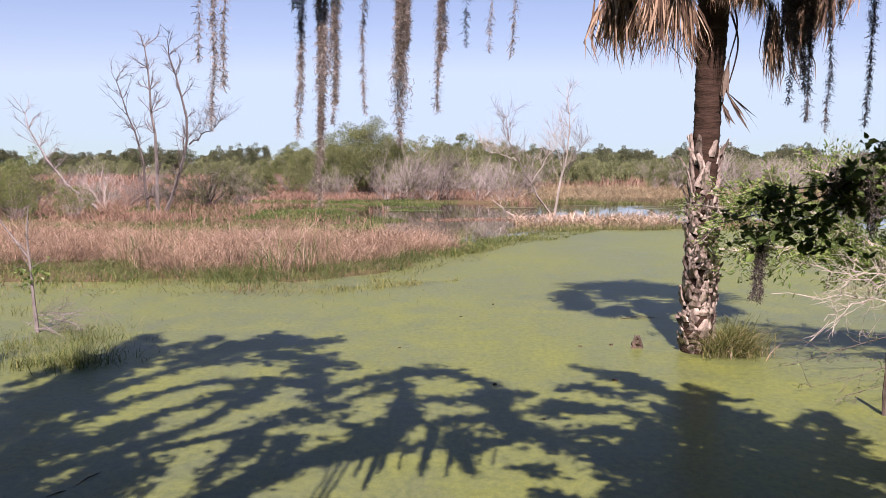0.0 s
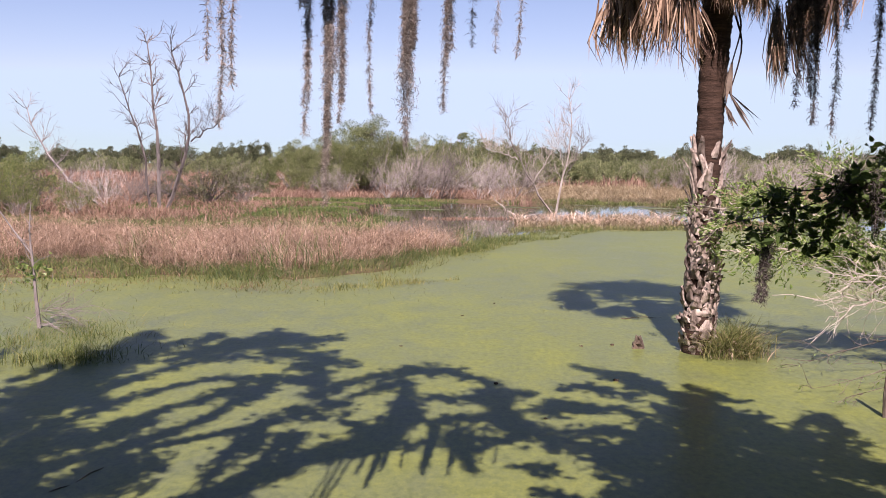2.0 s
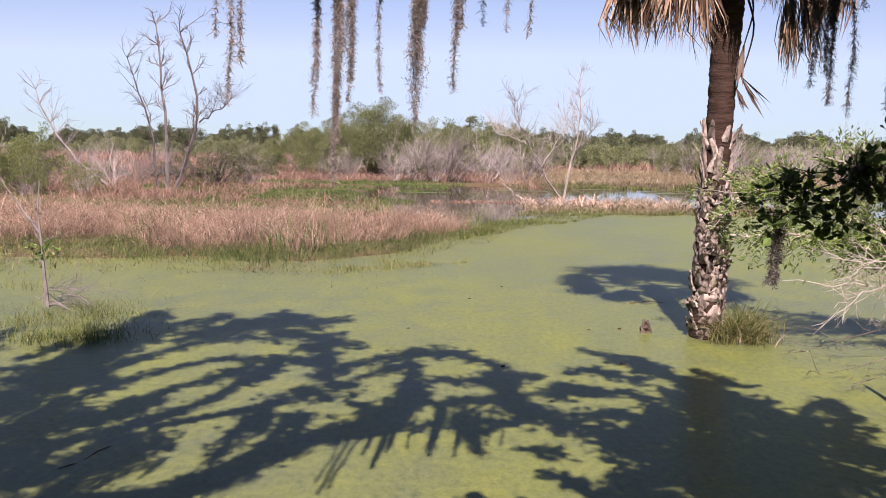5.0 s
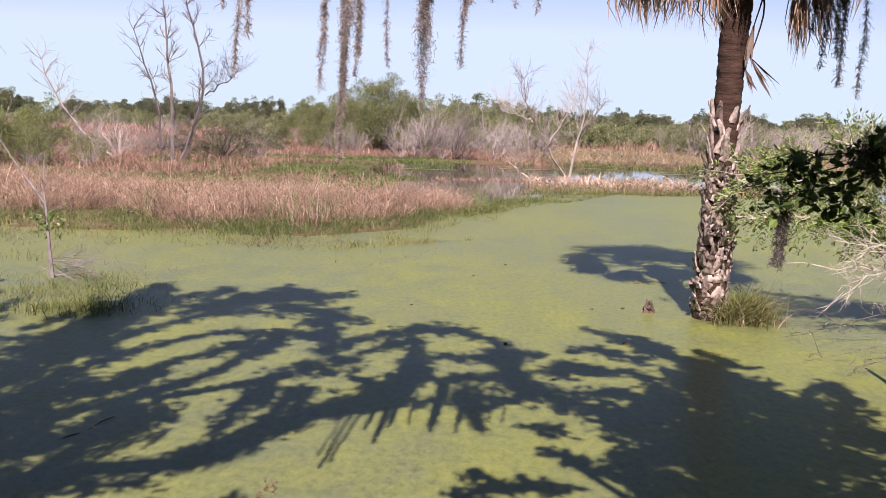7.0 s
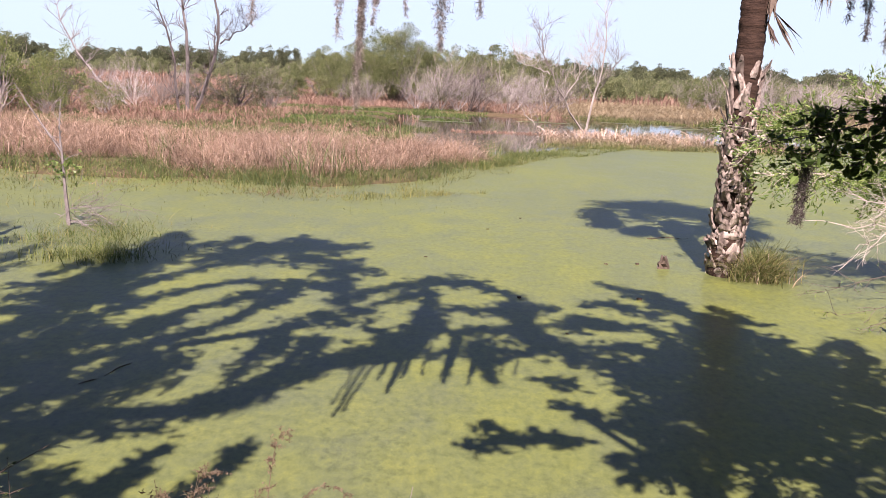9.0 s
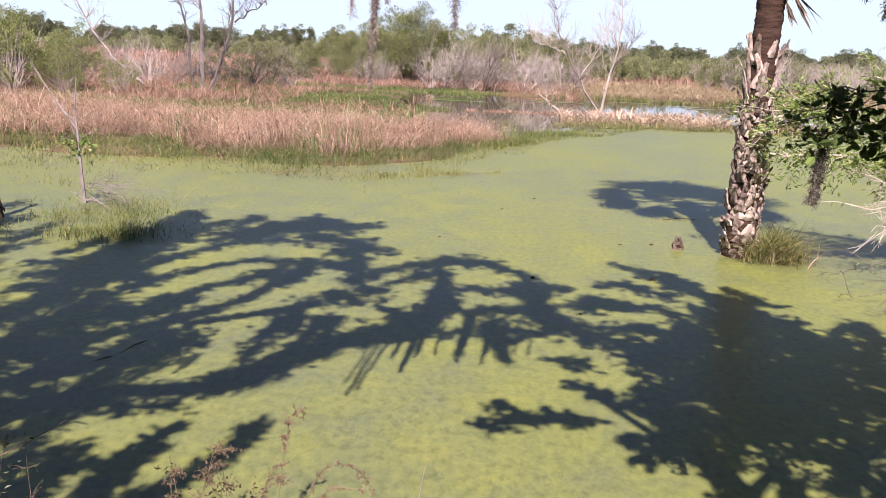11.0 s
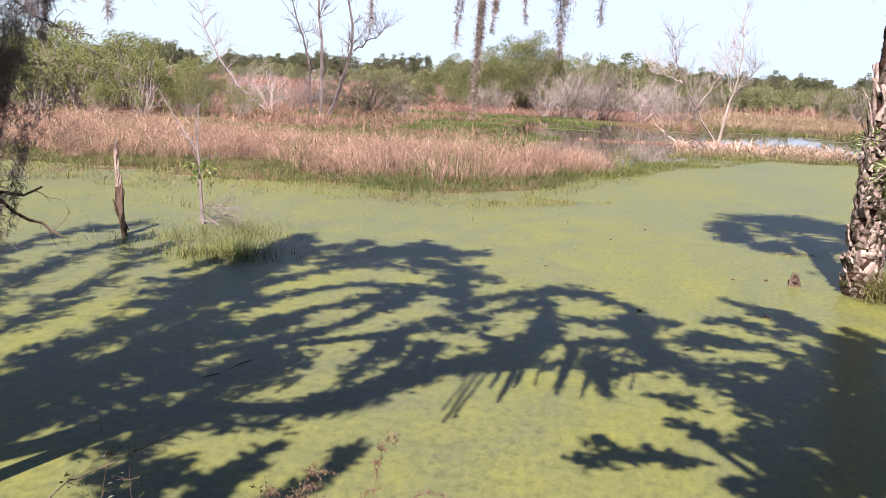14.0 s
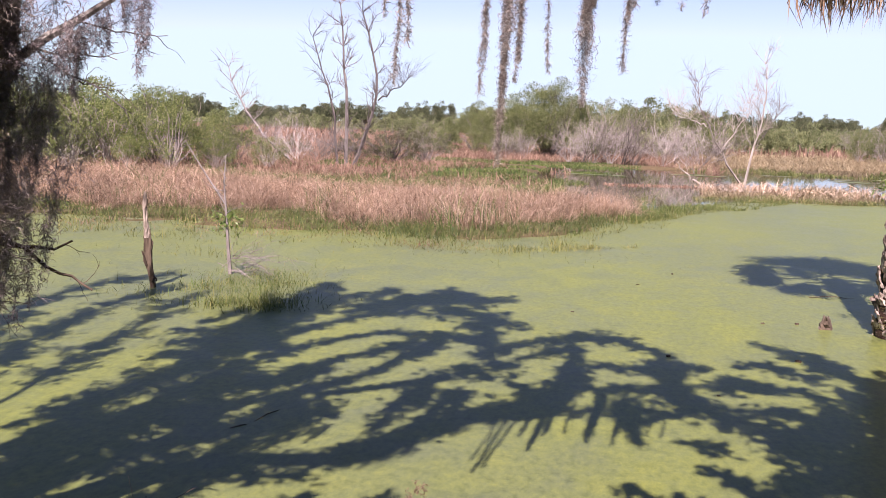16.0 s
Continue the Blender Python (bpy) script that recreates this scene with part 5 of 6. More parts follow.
    bough([(-1.04, 10.01, 0.08), (-0.71, 10.46, 0.17), (-0.47, 10.71, 0.23)])
    bough([(-1.02, 9.08, 0.06), (-0.69, 8.79, 0.04)])
    bough([(-3.53, 6.40, 0.29), (-3.29, 6.59, 0.26), (-3.08, 6.91, 0.15), (-2.79, 7.21, 0.11)])
    bough([(-2.88, 6.08, 0.22), (-2.66, 6.13, 0.12), (-2.36, 6.08, 0.16), (-2.08, 6.20, 0.15)])
    bough([(-2.81, 5.05, 0.33), (-2.69, 5.16, 0.23)])
    bough([(-2.45, 4.74, 0.14), (-2.47, 5.20, 0.14), (-2.21, 5.17, 0.07)])
    bough([(-2.16, 4.66, 0.06), (-2.15, 5.02, 0.06), (-2.11, 5.35, 0.06), (-1.98, 5.80, 0.06)])
    bough([(-1.89, 4.69, 0.13), (-1.76, 4.94, 0.10), (-1.63, 5.16, 0.07), (-1.51, 5.47, 0.09), (-1.47, 5.80, 0.11), (-1.42, 5.92, 0.05)])
    bough([(-4.34, 7.91, 0.43), (-4.35, 7.3, 0.45), (-4.25, 6.6, 0.45), (-4.05, 5.8, 0.45), (-3.8, 5.0, 0.45)])
    bough([(-3.86, 7.02, 0.5), (-3.75, 6.4, 0.45), (-3.6, 5.8, 0.35)])
    # low boughs over the near bank
    bough([(-4.69, 9.76, 0.71), (-4.20, 10.04, 0.65), (-3.94, 10.64, 0.56)])
    bough([(-3.79, 7.85, 0.62), (-3.45, 8.19, 0.61), (-3.10, 8.47, 0.36), (-2.92, 9.06, 0.29)])
    bough([(-3.34, 6.89, 0.41), (-2.93, 7.03, 0.43), (-2.57, 7.38, 0.28), (-2.39, 7.83, 0.22)])
    bough([(-1.94, 6.88, 0.17), (-1.72, 7.20, 0.16)])
    bough([(-3.31, 5.98, 0.30), (-3.14, 6.13, 0.29), (-2.97, 6.19, 0.21), (-2.77, 6.10, 0.10)])
    bough([(-3.06, 5.52, 0.21), (-2.88, 5.61, 0.22), (-2.72, 5.61, 0.14)])
    bough([(-2.75, 5.14, 0.19), (-2.60, 5.26, 0.17), (-2.45, 5.39, 0.08)])
    bough([(-2.70, 4.84, 0.10), (-2.52, 4.88, 0.15), (-2.43, 5.03, 0.13), (-2.34, 5.14, 0.07)])
    bough([(-2.41, 4.55, 0.10), (-2.38, 4.72, 0.12)])
    bough([(-2.03, 4.59, 0.04), (-2.06, 4.89, 0.06), (-2.05, 5.20, 0.07), (-1.98, 5.47, 0.06)])
    bough([(-1.87, 4.73, 0.09), (-1.71, 4.82, 0.09)])
    # the mossy limb
    bough([(-2.85, 6.29, 0.13), (-2.47, 6.38, 0.18), (-2.10, 6.51, 0.21), (-1.77, 6.84, 0.23), (-1.49, 7.42, 0.26), (-1.19, 7.88, 0.24), (-0.84, 8.22, 0.32), (-0.56, 8.55, 0.38), (-0.43, 9.20, 0.28), (-0.41, 9.91, 0.20), (-0.43, 10.73, 0.14)])
    # the arch over the pond
    bough([(-0.34, 9.01, 0.10), (-0.10, 9.08, 0.19), (0.18, 9.15, 0.28), (0.46, 9.13, 0.36), (0.73, 8.89, 0.36), (0.97, 8.57, 0.34), (1.19, 8.28, 0.39)])
    bough([(-0.30, 9.95, 0.10), (-0.06, 10.02, 0.18), (0.31, 10.00, 0.23), (0.56, 10.20, 0.31), (0.94, 10.26, 0.13)])
    bough([(0.50, 10.40, 0.27), (0.54, 9.70, 0.33), (0.63, 9.17, 0.28)])
    bough([(0.07, 8.68, 0.35), (0.13, 8.32, 0.23), (0.20, 7.87, 0.10), (0.24, 7.54, 0.03)])
    bough([(0.33, 8.30, 0.07), (0.60, 8.48, 0.09), (0.76, 8.61, 0.15)])
    bough([(0.96, 9.48, 0.18), (1.17, 9.84, 0.15)])
    def thin(full, xy, r=0.045, first=0.05, rooted=False):
        limbs.append((([root] if rooted else []) + shade(xy), r, full, first))

    # thin boughs farther along the shore
    thin(0.4, [(-5.13, 7.08), (-5.29, 7.86), (-5.35, 8.94), (-5.64, 10.7), (-5.83, 12.14)], 0.05, 0.5, True)
    thin(0.7, [(-6.05, 8.36), (-6.3, 9.57), (-6.52, 11.15), (-6.44, 12.55)], 0.05, 0.45, True)
    thin(0.5, [(-6.9, 9.4), (-7.33, 10.58), (-7.56, 11.94), (-7.33, 13.08), (-7.03, 13.59)], 0.05, 0.5, True)
    thin(0.35, [(-4.72, 6.51), (-4.53, 6.98), (-4.34, 7.76), (-4.4, 8.59)], 0.03, 0.2)
    wood, _ = spray([([root] + A, 0.15, 0.25)], rng, 2, 0.5, 4, 0.07, 0.035)
    lines, lv = spray(limbs, rng, 25, 0.54, 34, 0.09, 0.042, 0.24, 0.0, 0.27)
    wide, wv = leafy(sprays, rng, 2000, 0.095, 0.046)
    lines += wide
    for q in (sprays[0], sprays[8], sprays[9], sprays[10]):
        lines.append((spaced([root] + shade([q[0][:2]]), 8), np.linspace(0.1, 0.035, 8)))
    lv = join([lv, wv])
    part("trunk", mesh_of("trunk", *tubes([(spaced(trunk, 8), np.linspace(0.36, 0.25, 8))], 10), M_BARK, True), ob)
    part("limb", mesh_of("limb", *tubes(wood, 7), M_BARK, True), ob)
    part("wood", mesh_of("wood", *tubes(lines, 5), M_BARK), ob)
    part("crown", mesh_of("crown", *lv, M_OAK), ob)
    # unseen extra crown over the bank behind, added to cut the sky's fill light
    c = np.stack([rng.uniform(-17, 13, 900), rng.uniform(-9, -2.2, 900), rng.uniform(5.0, 10.5, 900)], 1)
    c = c[c[:, 1] + SUN_SLOPE * c[:, 2] < 3.6][:420]
    part("upper_crown", mesh_of("upper_crown", *clumped(rng, c, rng.uniform(0.6, 1.1, len(c)), 70, 0.26, 0.15), M_OAK), ob)
    part("upper_limb", mesh_of("upper_limb", *tubes([(spaced([root, (q[0] * 0.5 - 2.5, q[1] * 0.5, q[2] * 0.8), q], 6), np.linspace(0.1, 0.03, 6)) for q in c[::12]], 5), M_BARK), ob)
    return A


def overhanging_maple():
    rng = np.random.default_rng(52)
    ob = thing("shore_tree", "dense leafy shore tree overhanging the pond", "tree")
    root = over([(1.63, 5.29, 4.0)])[0]
    trunk = [(2.6, 0.1, 0.2), (2.4, 0.4, 1.8), (2.0, 1.0, 3.2), root]
    sprays = []

    def bough(path):
        sprays.append(path)

    bough([(1.60, 11.75, 0.07), (1.89, 11.31, 0.22), (2.16, 10.95, 0.33), (2.31, 10.72, 0.26), (2.40, 10.24, 0.23), (2.67, 10.07, 0.33)])
    bough([(1.32, 10.43, 0.16), (1.53, 10.63, 0.14), (1.76, 10.43, 0.19), (2.02, 10.13, 0.18)])
    bough([(1.04, 9.35, 0.15), (1.31, 9.81, 0.24), (1.51, 9.52, 0.14), (1.82, 9.65, 0.12), (2.02, 9.20, 0.13)])
    bough([(1.14, 8.71, 0.14), (1.53, 8.87, 0.16), (1.75, 8.59, 0.15), (2.04, 8.76, 0.19)])
    bough([(2.26, 9.30, 0.33), (2.66, 9.79, 0.43), (2.83, 9.56, 0.32), (3.10, 9.32, 0.20)])
    bough([(2.76, 10.72, 0.04), (2.96, 10.27, 0.16)])
    bough([(2.89, 10.02, 0.10), (3.18, 9.98, 0.05)])
    bough([(1.25, 7.97, 0.26), (1.50, 7.72, 0.46), (1.97, 8.14, 0.54), (2.48, 8.43, 0.61), (3.00, 8.47, 0.44), (3.33, 8.07, 0.43)])
    bough([(1.26, 6.99, 0.13), (1.57, 7.06, 0.49), (2.10, 7.30, 0.58), (2.62, 7.42, 0.54), (3.05, 7.26, 0.27)])
    bough([(1.49, 6.42, 0.28), (1.78, 6.48, 0.35), (2.20, 6.56, 0.41), (2.59, 6.92, 0.20)])
    bough([(1.47, 6.21, 0.12), (1.49, 5.59, 0.09), (1.54, 5.25, 0.08)])
    bough([(2.14, 6.11, 0.16), (2.43, 5.98, 0.13), (2.49, 5.66, 0.12)])
    bough([(1.92, 5.71, 0.06), (1.90, 5.31, 0.06)])
    bough([(2.15, 5.37, 0.06), (2.62, 6.20, 0.06)])
    bough([(0.56, 7.72, 0.09), (0.75, 7.66, 0.20), (0.88, 7.57, 0.16)])
    bough([(0.75, 7.16, 0.07), (0.89, 6.93, 0.11), (1.02, 6.76, 0.08), (1.20, 6.63, 0.13)])
    bough([(0.02, 6.14, 0.07), (0.22, 6.24, 0.10), (0.42, 6.39, 0.09), (0.62, 6.37, 0.11), (0.81, 6.31, 0.06)])
    bough([(0.12, 6.51, 0.04), (0.18, 6.56, 0.07)])
    bough([(0.97, 6.01, 0.05), (1.16, 6.05, 0.08), (1.32, 6.13, 0.10), (1.23, 5.84, 0.05), (1.03, 5.70, 0.03)])
    bough([(3.37, 8.97, 0.10), (3.82, 9.41, 0.13), (3.74, 8.91, 0.28)])
    bough([(1.7, 7.3, 0.5), (2.3, 7.8, 0.5), (2.9, 7.9, 0.5), (3.4, 7.6, 0.5), (3.8, 7.3, 0.5)])
    bough([(1.75, 6.5, 0.3), (2.1, 6.9, 0.4), (2.6, 7.1, 0.4), (3.1, 7.0, 0.4), (3.4, 6.6, 0.4)])
    bough([(1.6, 6.0, 0.2), (1.85, 6.25, 0.25), (2.2, 6.3, 0.25), (2.7, 6.4, 0.3), (3.1, 6.2, 0.3)])
    bough([(2.3, 5.2, 0.12), (2.6, 5.6, 0.15), (2.9, 5.9, 0.2), (3.2, 5.6, 0.3)])
    bough([(1.5, 8.0, 0.35), (2.0, 8.7, 0.4), (2.6, 9.1, 0.4), (3.1, 8.8, 0.35), (3.6, 8.3, 0.35)])
    lines, lv = leafy(sprays, rng, 1050, 0.125, 0.075)
    for q in (sprays[7], sprays[8], sprays[9], sprays[11], sprays[15]):
        lines.append((spaced([root] + shade([q[0][:2]]), 8), np.linspace(0.06, 0.025, 8)))
    part("trunk", mesh_of("trunk", *tubes([(spaced(trunk, 10), np.linspace(0.16, 0.07, 10))], 8), M_BARK, True), ob)
    part("wood", mesh_of("wood", *tubes(lines, 5), M_BARK), ob)
    part("crown", mesh_of("crown", *lv, M_OAK), ob)


LIMB = overhanging_oak()
overhanging_maple()


# ---- hanging moss ----
def moss(tip, top_z, width, label, n, seed, sway=0.05, size=0.042, bulge=0.0, material=None, taper=1.6):
    """A beard of moss that hangs from height top_z to its tip."""
    rng = np.random.default_rng(seed)
    m = 16
    u = np.linspace(0, 1, m)
    cores = []
    strands = max(1, min(7, int(width / 0.011)))
    for k in range(strands):
        reach = 1.0 if k == 0 else rng.uniform(0.45, 0.97)
        off = rng.normal(size=2) * width * (0.10 if k == 0 else 0.42)
        walk_x, walk_y = np.cumsum(rng.normal(size=m)) * 0.005, np.cumsum(rng.normal(size=m)) * 0.005
        gather = np.clip(1.25 - u, 0.15, 1)
        z = top_z + (tip[2] - top_z) * u * reach
        ax = np.stack([tip[0] + (1 - u * reach) * sway + off[0] * gather + walk_x - walk_x[-1] * (k == 0), tip[1] + off[1] * gather + walk_y, z], 1)
        w = (0.006 + width * 0.26) * (0.7 + 0.45 * np.sin(u * rng.uniform(8, 16) + rng.uniform(0, 6))) * np.clip((1 - u) * taper, 0.12, 1) ** 0.7
        w = w + bulge * 0.6 * np.exp(-((u * reach - 0.84) / 0.09) ** 2)
        cores.append(moss_threads(ax, w, int(n * 2.6 / strands * reach), rng, size * 0.06, size * 0.85))
    return tagged(part("spanish_moss", mesh_of("spanish_moss", *join(cores), material or M_MOSS)), label, "moss", "hanging moss")


def hang_moss():
    tips = [(-1.01, 4.16, 2.67, 4.3, 0.02, 600), (-0.95, 4.17, 2.84, 4.2, 0.016, 420), (-1.06, 4.16, 2.95, 4.2, 0.012, 260), (-0.77, 5.08, 2.66, 3.9, 0.042, 1300), (-0.66, 5.09, 2.30, 3.9, 0.05, 3000), (-0.59, 5.1, 2.73, 3.9, 0.048, 1500),
            (-0.42, 5.11, 2.79, 3.9, 0.014, 300), (-0.23, 5.08, 2.62, 4.3, 0.10, 7500), (-0.03, 5.0, 2.79, 4.2, 0.05, 1800), (0.12, 5.0, 3.13, 4.2, 0.035, 600), (0.24, 5.0, 3.09, 4.2, 0.022, 400), (0.35, 5.0, 3.07, 4.2, 0.014, 220)]
    for k, (x, y, z, top, w, n) in enumerate(tips):
        moss((x, y, z), top, w, "long grey-brown beard of hanging moss", n, 300 + k, bulge=0.07 if w > 0.08 else 0.0, taper=1.15)
    # right-hand beards: the darker moss colour stands in for shade
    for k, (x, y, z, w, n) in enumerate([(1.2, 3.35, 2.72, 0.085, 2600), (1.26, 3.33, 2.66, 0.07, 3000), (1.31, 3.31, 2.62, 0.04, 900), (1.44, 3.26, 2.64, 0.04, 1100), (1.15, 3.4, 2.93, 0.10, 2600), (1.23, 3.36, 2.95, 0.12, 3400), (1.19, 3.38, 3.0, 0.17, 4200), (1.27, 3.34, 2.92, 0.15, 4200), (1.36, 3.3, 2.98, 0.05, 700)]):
        moss((x, y, z), 4.2, w, "grey beard of hanging moss, its shade put into the colour", int(n * 2.2), 340 + k, size=0.027, material=M_SHADEMOSS)
    rng = np.random.default_rng(360)
    for k in range(90):
        u = rng.uniform(3.0, 10.0)
        i = int(u)
        p = np.array(LIMB[i]) + (np.array(LIMB[i + 1]) - np.array(LIMB[i])) * (u - i)
        drop = rng.uniform(0.1, 0.3) if k % 5 else rng.uniform(0.3, 0.5)
        drop = min(drop, p[2] - 2.5 - 0.2 * p[1])
        if drop > 0.08:
            moss((p[0] + rng.normal() * 0.05, p[1], p[2] - drop), p[2] + 0.12, 0.16 if k % 4 else 0.12, "short beard of moss on the oak limb", 130, 370 + k, 0.03, 0.09, taper=1.0)


hang_moss()


# ---- near leafy bough ----
def near_bough():
    rng = np.random.default_rng(61)
    ob = thing("leafy_bough", "shaded broad-leaved bough hung with shade-darkened moss", "branch")
    limbs = [([(2.6, 3.0, 2.75), (2.1, 3.4, 2.5), (1.7, 3.62, 2.42), (1.4, 3.75, 2.36), (1.12, 3.84, 2.27)], 0.007, 1.0),
             ([(1.7, 3.62, 2.42), (1.45, 3.75, 2.28), (1.2, 3.8, 2.14)], 0.004, 1.1), ([(2.1, 3.4, 2.5), (1.75, 3.6, 2.6), (1.6, 3.6, 2.6)], 0.004, 0.8)]
    limbs += [([(2.0, 3.4, 2.75), (1.8, 3.6, 2.62), (1.66, 3.7, 2.5)], 0.006, 0.9), ([(1.7, 3.62, 2.42), (1.4, 3.78, 2.44), (1.2, 3.86, 2.38)], 0.005, 0.8)]
    lines, lv = spray(limbs, rng, 44, 0.19, 7, 0.041, 0.027, 0.6, 0.5, oval=True)
    part("wood", mesh_of("wood", *tubes(lines, 5), M_BARK), ob)
    part("foliage", mesh_of("foliage", *lv, M_OAKGREEN), ob)
    # tufts coloured dark to imitate shade under the bough
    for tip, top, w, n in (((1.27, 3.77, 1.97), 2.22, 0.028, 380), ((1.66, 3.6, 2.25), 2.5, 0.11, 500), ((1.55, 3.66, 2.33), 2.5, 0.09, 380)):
        moss(tip, top, w, "tuft of moss on the leafy bough, coloured dark for shade", n, int(tip[0] * 100), 0.01, 0.036, material=M_SHADEMOSS)


near_bough()


# ---- mossy dead tree at the pond's edge ----
def mossy_snag():
    rng = np.random.default_rng(71)
    ob = thing("mossy_tree", "dead twiggy tree shrouded in grey moss", "tree")
    p = spaced([(-3.75, 3.75, -0.3), (-3.5, 3.85, 0.8), (-3.22, 3.95, 1.75), (-2.95, 4.07, 2.3), (-2.88, 4.12, 2.74), (-2.85, 4.15, 3.1), (-2.83, 4.16, 4.2)], 18)
    part("trunk", mesh_of("trunk", *tubes([(p, np.linspace(0.09, 0.045, 18))], 8), M_BARK, True), ob)
    for name, path, r, mat in (("limb", [(-2.86, 4.14, 2.71), (-2.78, 4.19, 2.81), (-2.65, 4.28, 2.90), (-2.46, 4.39, 3.05), (-2.30, 4.48, 3.19)], 0.028, M_LICHEN),
                               ("twig", [(-2.59, 4.32, 2.92), (-2.50, 4.37, 2.88), (-2.37, 4.44, 2.89), (-2.25, 4.50, 2.88)], 0.005, M_BARK), ("twig", [(-2.78, 4.19, 2.79), (-2.67, 4.26, 2.77), (-2.57, 4.33, 2.76), (-2.46, 4.39, 2.75)], 0.006, M_BARK),
                               ("twig", [(-2.78, 4.19, 2.80), (-2.72, 4.23, 2.72), (-2.59, 4.31, 2.63), (-2.50, 4.37, 2.59), (-2.40, 4.42, 2.49)], 0.006, M_GREYWOOD), ("twig", [(-2.61, 4.30, 2.64), (-2.50, 4.37, 2.61), (-2.45, 4.40, 2.60)], 0.004, M_BARK),
                               ("snapped_branch", [(-2.95, 4.08, 1.86), (-2.78, 4.20, 1.82), (-2.71, 4.24, 1.82), (-2.65, 4.28, 1.86)], 0.013, M_WETBARK), ("snapped_branch", [(-2.92, 4.1, 1.9), (-2.76, 4.21, 1.75), (-2.69, 4.25, 1.68), (-2.60, 4.31, 1.65), (-2.57, 4.32, 1.61)], 0.013, M_WETBARK)):
        q = spaced(path, 9)
        q[1:-1] += rng.normal(size=(7, 3)) * 0.007
        lines, tips = [(q, np.linspace(r, r * 0.4, 9))], []
        for k in range(12 if r > 0.02 else 3):
            branching(rng, q[rng.integers(1, 8)], (0.4, 0.3, rng.normal() * 0.6), 0.13, 0.0024, 1, (1, 3), 0.5, 0.6, 0.25, 0, lines, tips)
        part(name, mesh_of(name, *tubes(lines, 6), mat), ob)
    lines, tips = [], []
    for k in range(430):
        u = rng.uniform(0, 1)
        c = np.array([-2.93 + 0.06 * u, 3.98 + 0.05 * u, 1.6 + 1.45 * u])
        branching(rng, c + rng.normal(size=3) * 0.04, (rng.uniform(-0.1, 1.0), rng.uniform(-1.2, 0.3), rng.normal() * 0.6), rng.uniform(0.12, 0.28), 0.003, 1, (2, 4), 0.7, 0.6, 0.4, 0.0, lines, tips)
    part("brushwood", mesh_of("brushwood", *tubes(lines, 3), M_PALE), ob, "tangled pale dead twigs")
    beards = [(-2.87, 4.1, 1.45, 2.5, 0.15, 900), (-2.93, 4.07, 1.43, 2.2, 0.15, 700), (-2.81, 4.15, 1.55, 2.5, 0.12, 600), (-2.86, 4.12, 2.1, 3.4, 0.17, 2000), (-2.9, 4.08, 2.4, 3.6, 0.2, 900), (-2.79, 4.15, 2.1, 2.9, 0.14, 420), (-2.74, 4.2, 2.2, 2.75, 0.06, 200)]
    beards += [(-2.64, 4.29, 2.54, 2.92, 0.03, 170), (-2.66, 4.27, 2.6, 2.9, 0.03, 140), (-2.51, 4.36, 2.76, 3.02, 0.022, 100), (-2.37, 4.44, 2.68, 3.14, 0.022, 170), (-2.44, 4.40, 2.88, 3.08, 0.03, 90), (-2.57, 4.32, 2.72, 2.97, 0.03, 120), (-2.34, 4.46, 2.8, 3.16, 0.018, 90)]
    for k, (x, y, z, top, w, n) in enumerate(beards):
        moss((x, y, z), top, w * 2.0, "curly grey moss draped over the dead tree", int(n * 1.5), 500 + k, 0.02, 0.05, 0.0, M_GREYMOSS, 2.2)


mossy_snag()


# ---- near bank: withered weeds ----
def weed(path, seed, plume=0.10, n=260, label="withered brown weed with a feathery seed head"):
    rng = np.random.default_rng(seed)
    ob = thing("withered_weed", label, "weed", "withered weeds")
    p = spaced(path, 14)
    lines = [(p, np.linspace(0.004, 0.0012, 14))]
    part("stalk", mesh_of("stalk", *tubes(lines, 4), M_WEED), ob)
    lines, tips = [], []
    for k in range(26):
        i = rng.integers(7, 14)
        way = (p[i] - p[i - 1]) / np.linalg.norm(p[i] - p[i - 1]) + rng.normal(size=3) * 0.7
        branching(rng, p[i], way, plume * rng.uniform(0.5, 1.1), 0.0009, 0, (1, 2), 0.4, 0.5, 0.2, -0.12, lines, tips)
    head = [(np.asarray(v), np.concatenate([np.asarray(f)[:, [0, 1, 2]], np.asarray(f)[:, [0, 2, 3]]])) for v, f in [tubes(lines, 3)]]
    for q, r in lines:
        head.append(moss_threads(q, np.full(len(q), 0.008), max(5, n // 15), rng, 0.0034, 0.015))
    tagged(part("seed_head", mesh_of("seed_head", *join(head), M_WEED), ob), kind="stuff")


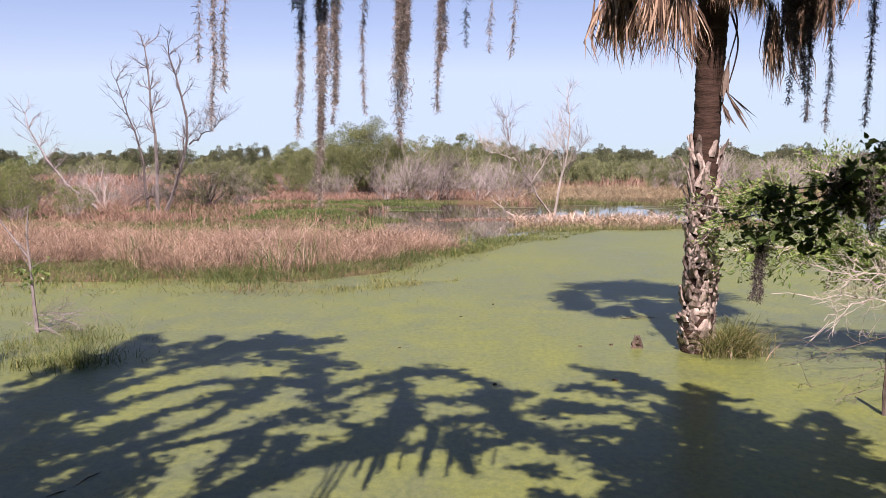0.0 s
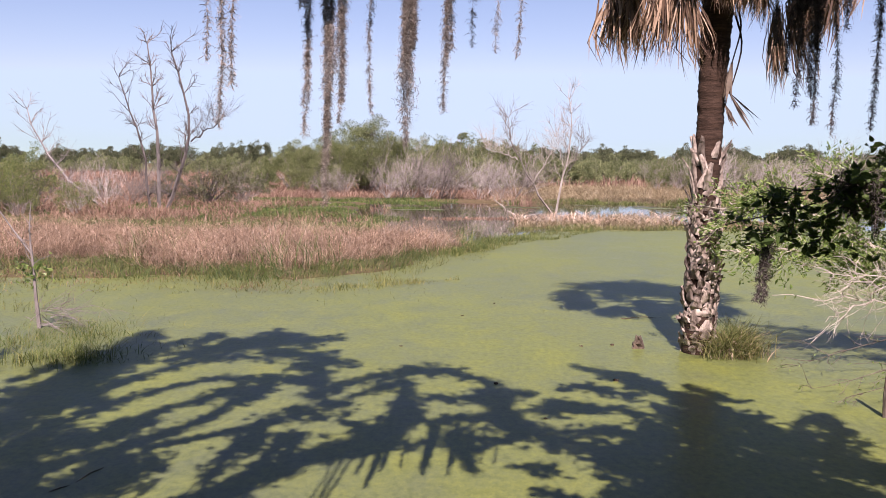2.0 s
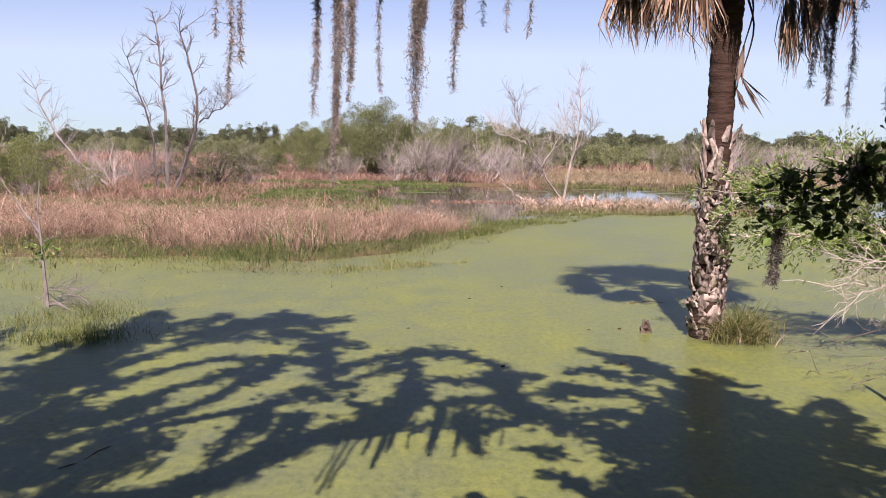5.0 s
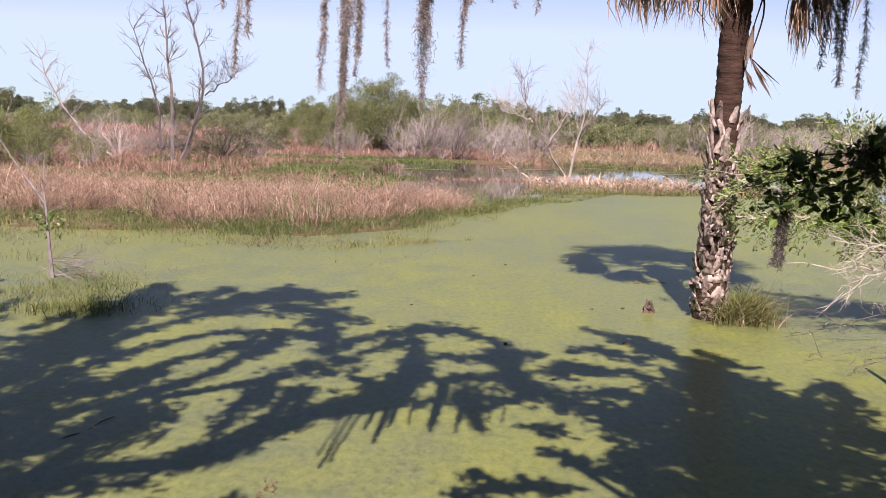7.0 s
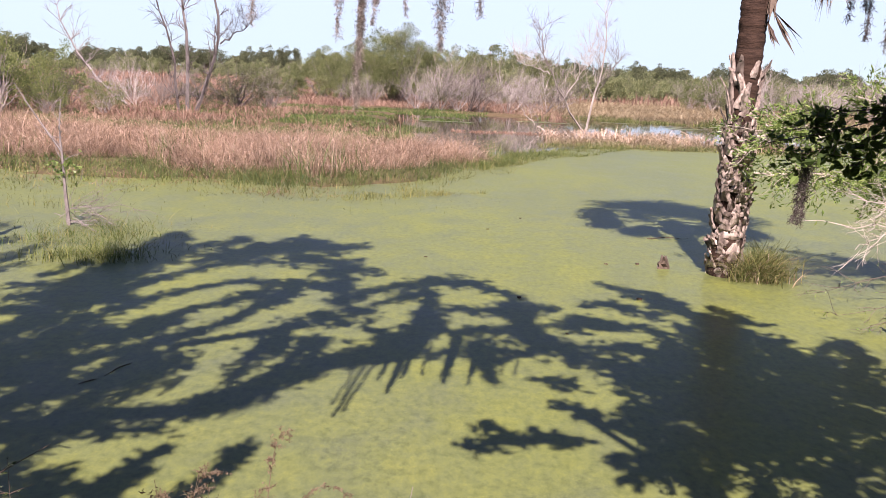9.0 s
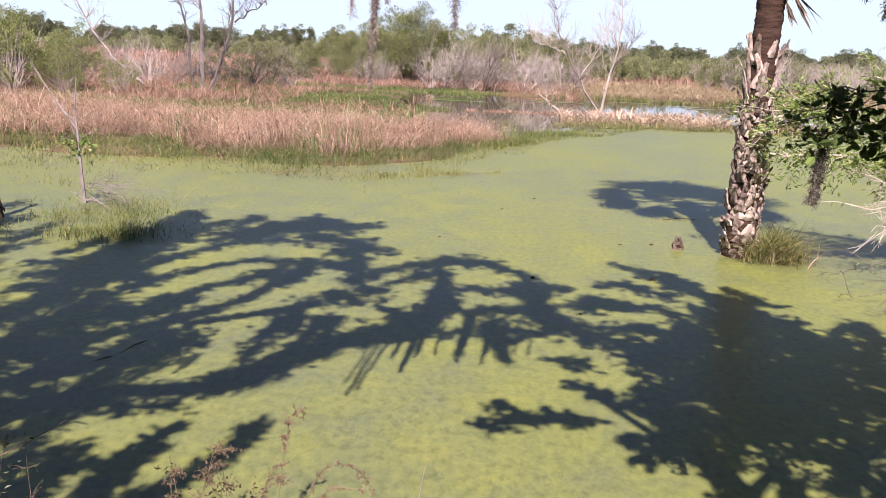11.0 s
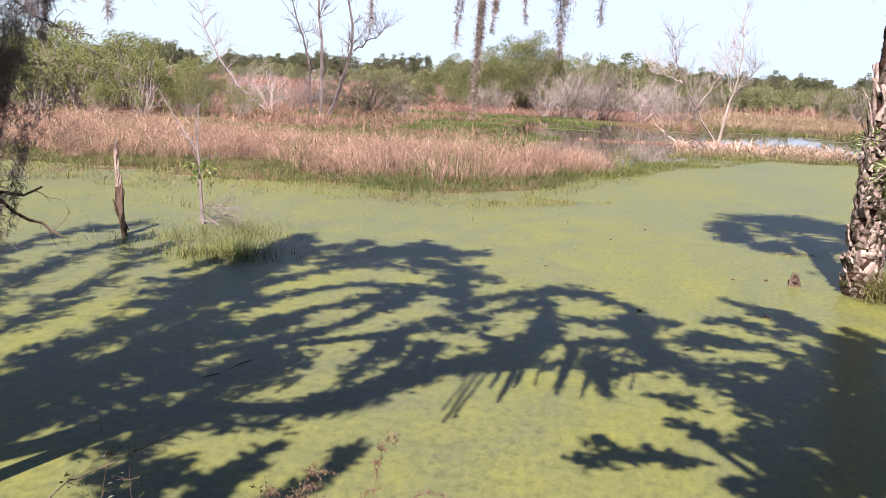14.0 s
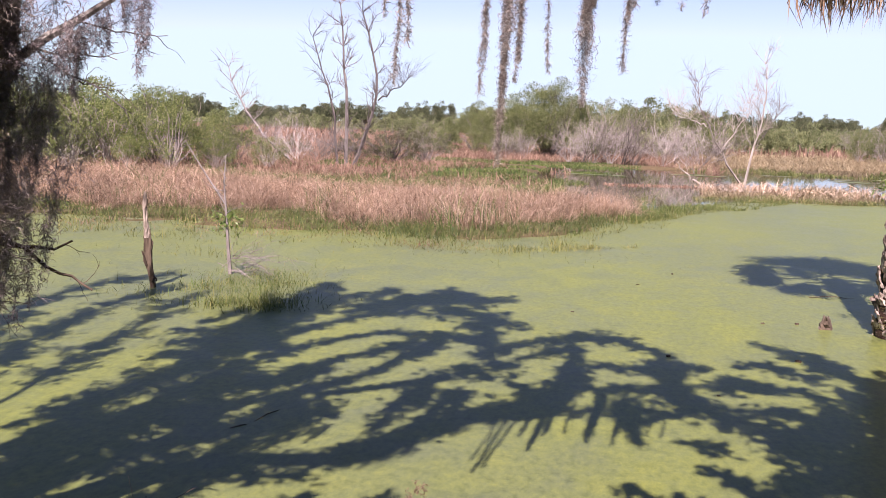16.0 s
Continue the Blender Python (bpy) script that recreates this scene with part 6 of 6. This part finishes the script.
def make_weeds():
    for k, (x, y, z, dx, pl, n) in enumerate([(-0.96, 4.52, 0.72, -0.05, 0.07, 300), (-1.32, 4.43, 0.52, -0.1, 0.10, 420), (-1.52, 4.36, 0.42, 0.05, 0.06, 200), (-1.07, 4.5, 0.35, -0.02, 0.07, 240), (-0.9, 4.5, 0.16, 0.0, 0.06, 160)]):
        weed([(x + dx, y - 0.1, -0.2), (x + dx * 0.6, y - 0.05, z * 0.4), (x, y, z * 0.85), (x + 0.03, y, z), (x + 0.06, y, z - 0.03)], 600 + k, pl, n)
    weed([(-0.95, 4.5, -0.2), (-0.89, 4.53, 0.07), (-0.81, 4.55, 0.36), (-0.72, 4.57, 0.41), (-0.62, 4.58, 0.38), (-0.56, 4.59, 0.30)], 610, 0.05, 200)
    weed([(-0.9, 4.5, -0.2), (-0.84, 4.54, 0.07), (-0.76, 4.56, 0.27), (-0.65, 4.57, 0.25), (-0.54, 4.59, 0.24)], 611, 0.04, 120)
    for path, r in (([(-0.33, 4.6, -0.2), (-0.30, 4.61, 0.09), (-0.29, 4.61, 0.22), (-0.26, 4.61, 0.39)], 0.007),):
        ob = thing("dry_stalk", "bleached straight dry stalk rising from the bank", "weed")
        part("stalk", mesh_of("stalk", *tubes([(spaced([(path[0][0] - 0.05, path[0][1], -0.2)] + path, 7), np.linspace(r, 0.002, 7))], 5), M_PALE), ob)
    rng = np.random.default_rng(620)
    ob = thing("bank_brush", "thin leafy dark twigs on the near bank", "shrub")
    limbs = [([(-2.75, 3.6, -0.1), (-2.5, 3.85, 0.42), (-2.25, 4.03, 0.54), (-2.10, 4.12, 0.60), (-1.95, 4.19, 0.70)], 0.006, 0.5), ([(-2.3, 4.0, -0.2), (-2.22, 4.05, 0.19), (-2.19, 4.07, 0.47), (-2.23, 4.04, 0.79)], 0.003, 1.0),
             ([(-2.2, 4.05, -0.2), (-2.15, 4.09, 0.18), (-2.11, 4.11, 0.46), (-2.12, 4.11, 0.66)], 0.003, 1.0), ([(-2.3, 3.95, -0.2), (-2.2, 4.0, 0.3), (-2.3, 4.0, 0.5)], 0.003, 1.0)]
    lines, lv = spray(limbs, rng, 17, 0.1, 4, 0.028, 0.011, 0.6)
    part("wood", mesh_of("wood", *tubes(lines, 4), M_WETBARK), ob)
    part("foliage", mesh_of("foliage", *lv, M_OAK), ob)
    ob = thing("dark_weed", "dark leafy weed clump on the near bank", "weed")
    limbs = [([(-1.4, 4.35, -0.2), (-1.45, 4.39, 0.09), (-1.47, 4.38, 0.31), (-1.52, 4.36, 0.47)], 0.004, 1.0), ([(-1.3, 4.4, -0.2), (-1.29, 4.44, 0.08), (-1.33, 4.43, 0.30), (-1.32, 4.43, 0.48)], 0.004, 1.0),
             ([(-1.2, 4.4, -0.2), (-1.23, 4.45, 0.08), (-1.26, 4.45, 0.27), (-1.28, 4.44, 0.42)], 0.004, 1.0), ([(-1.25, 4.4, -0.2), (-1.15, 4.45, 0.2), (-1.12, 4.46, 0.27)], 0.004, 1.0)]
    lines, lv = spray(limbs, rng, 36, 0.09, 6, 0.028, 0.013, 0.7)
    part("wood", mesh_of("wood", *tubes(lines, 4), M_WEED), ob)
    part("foliage", mesh_of("foliage", *lv, M_WITHER), ob)


make_weeds()
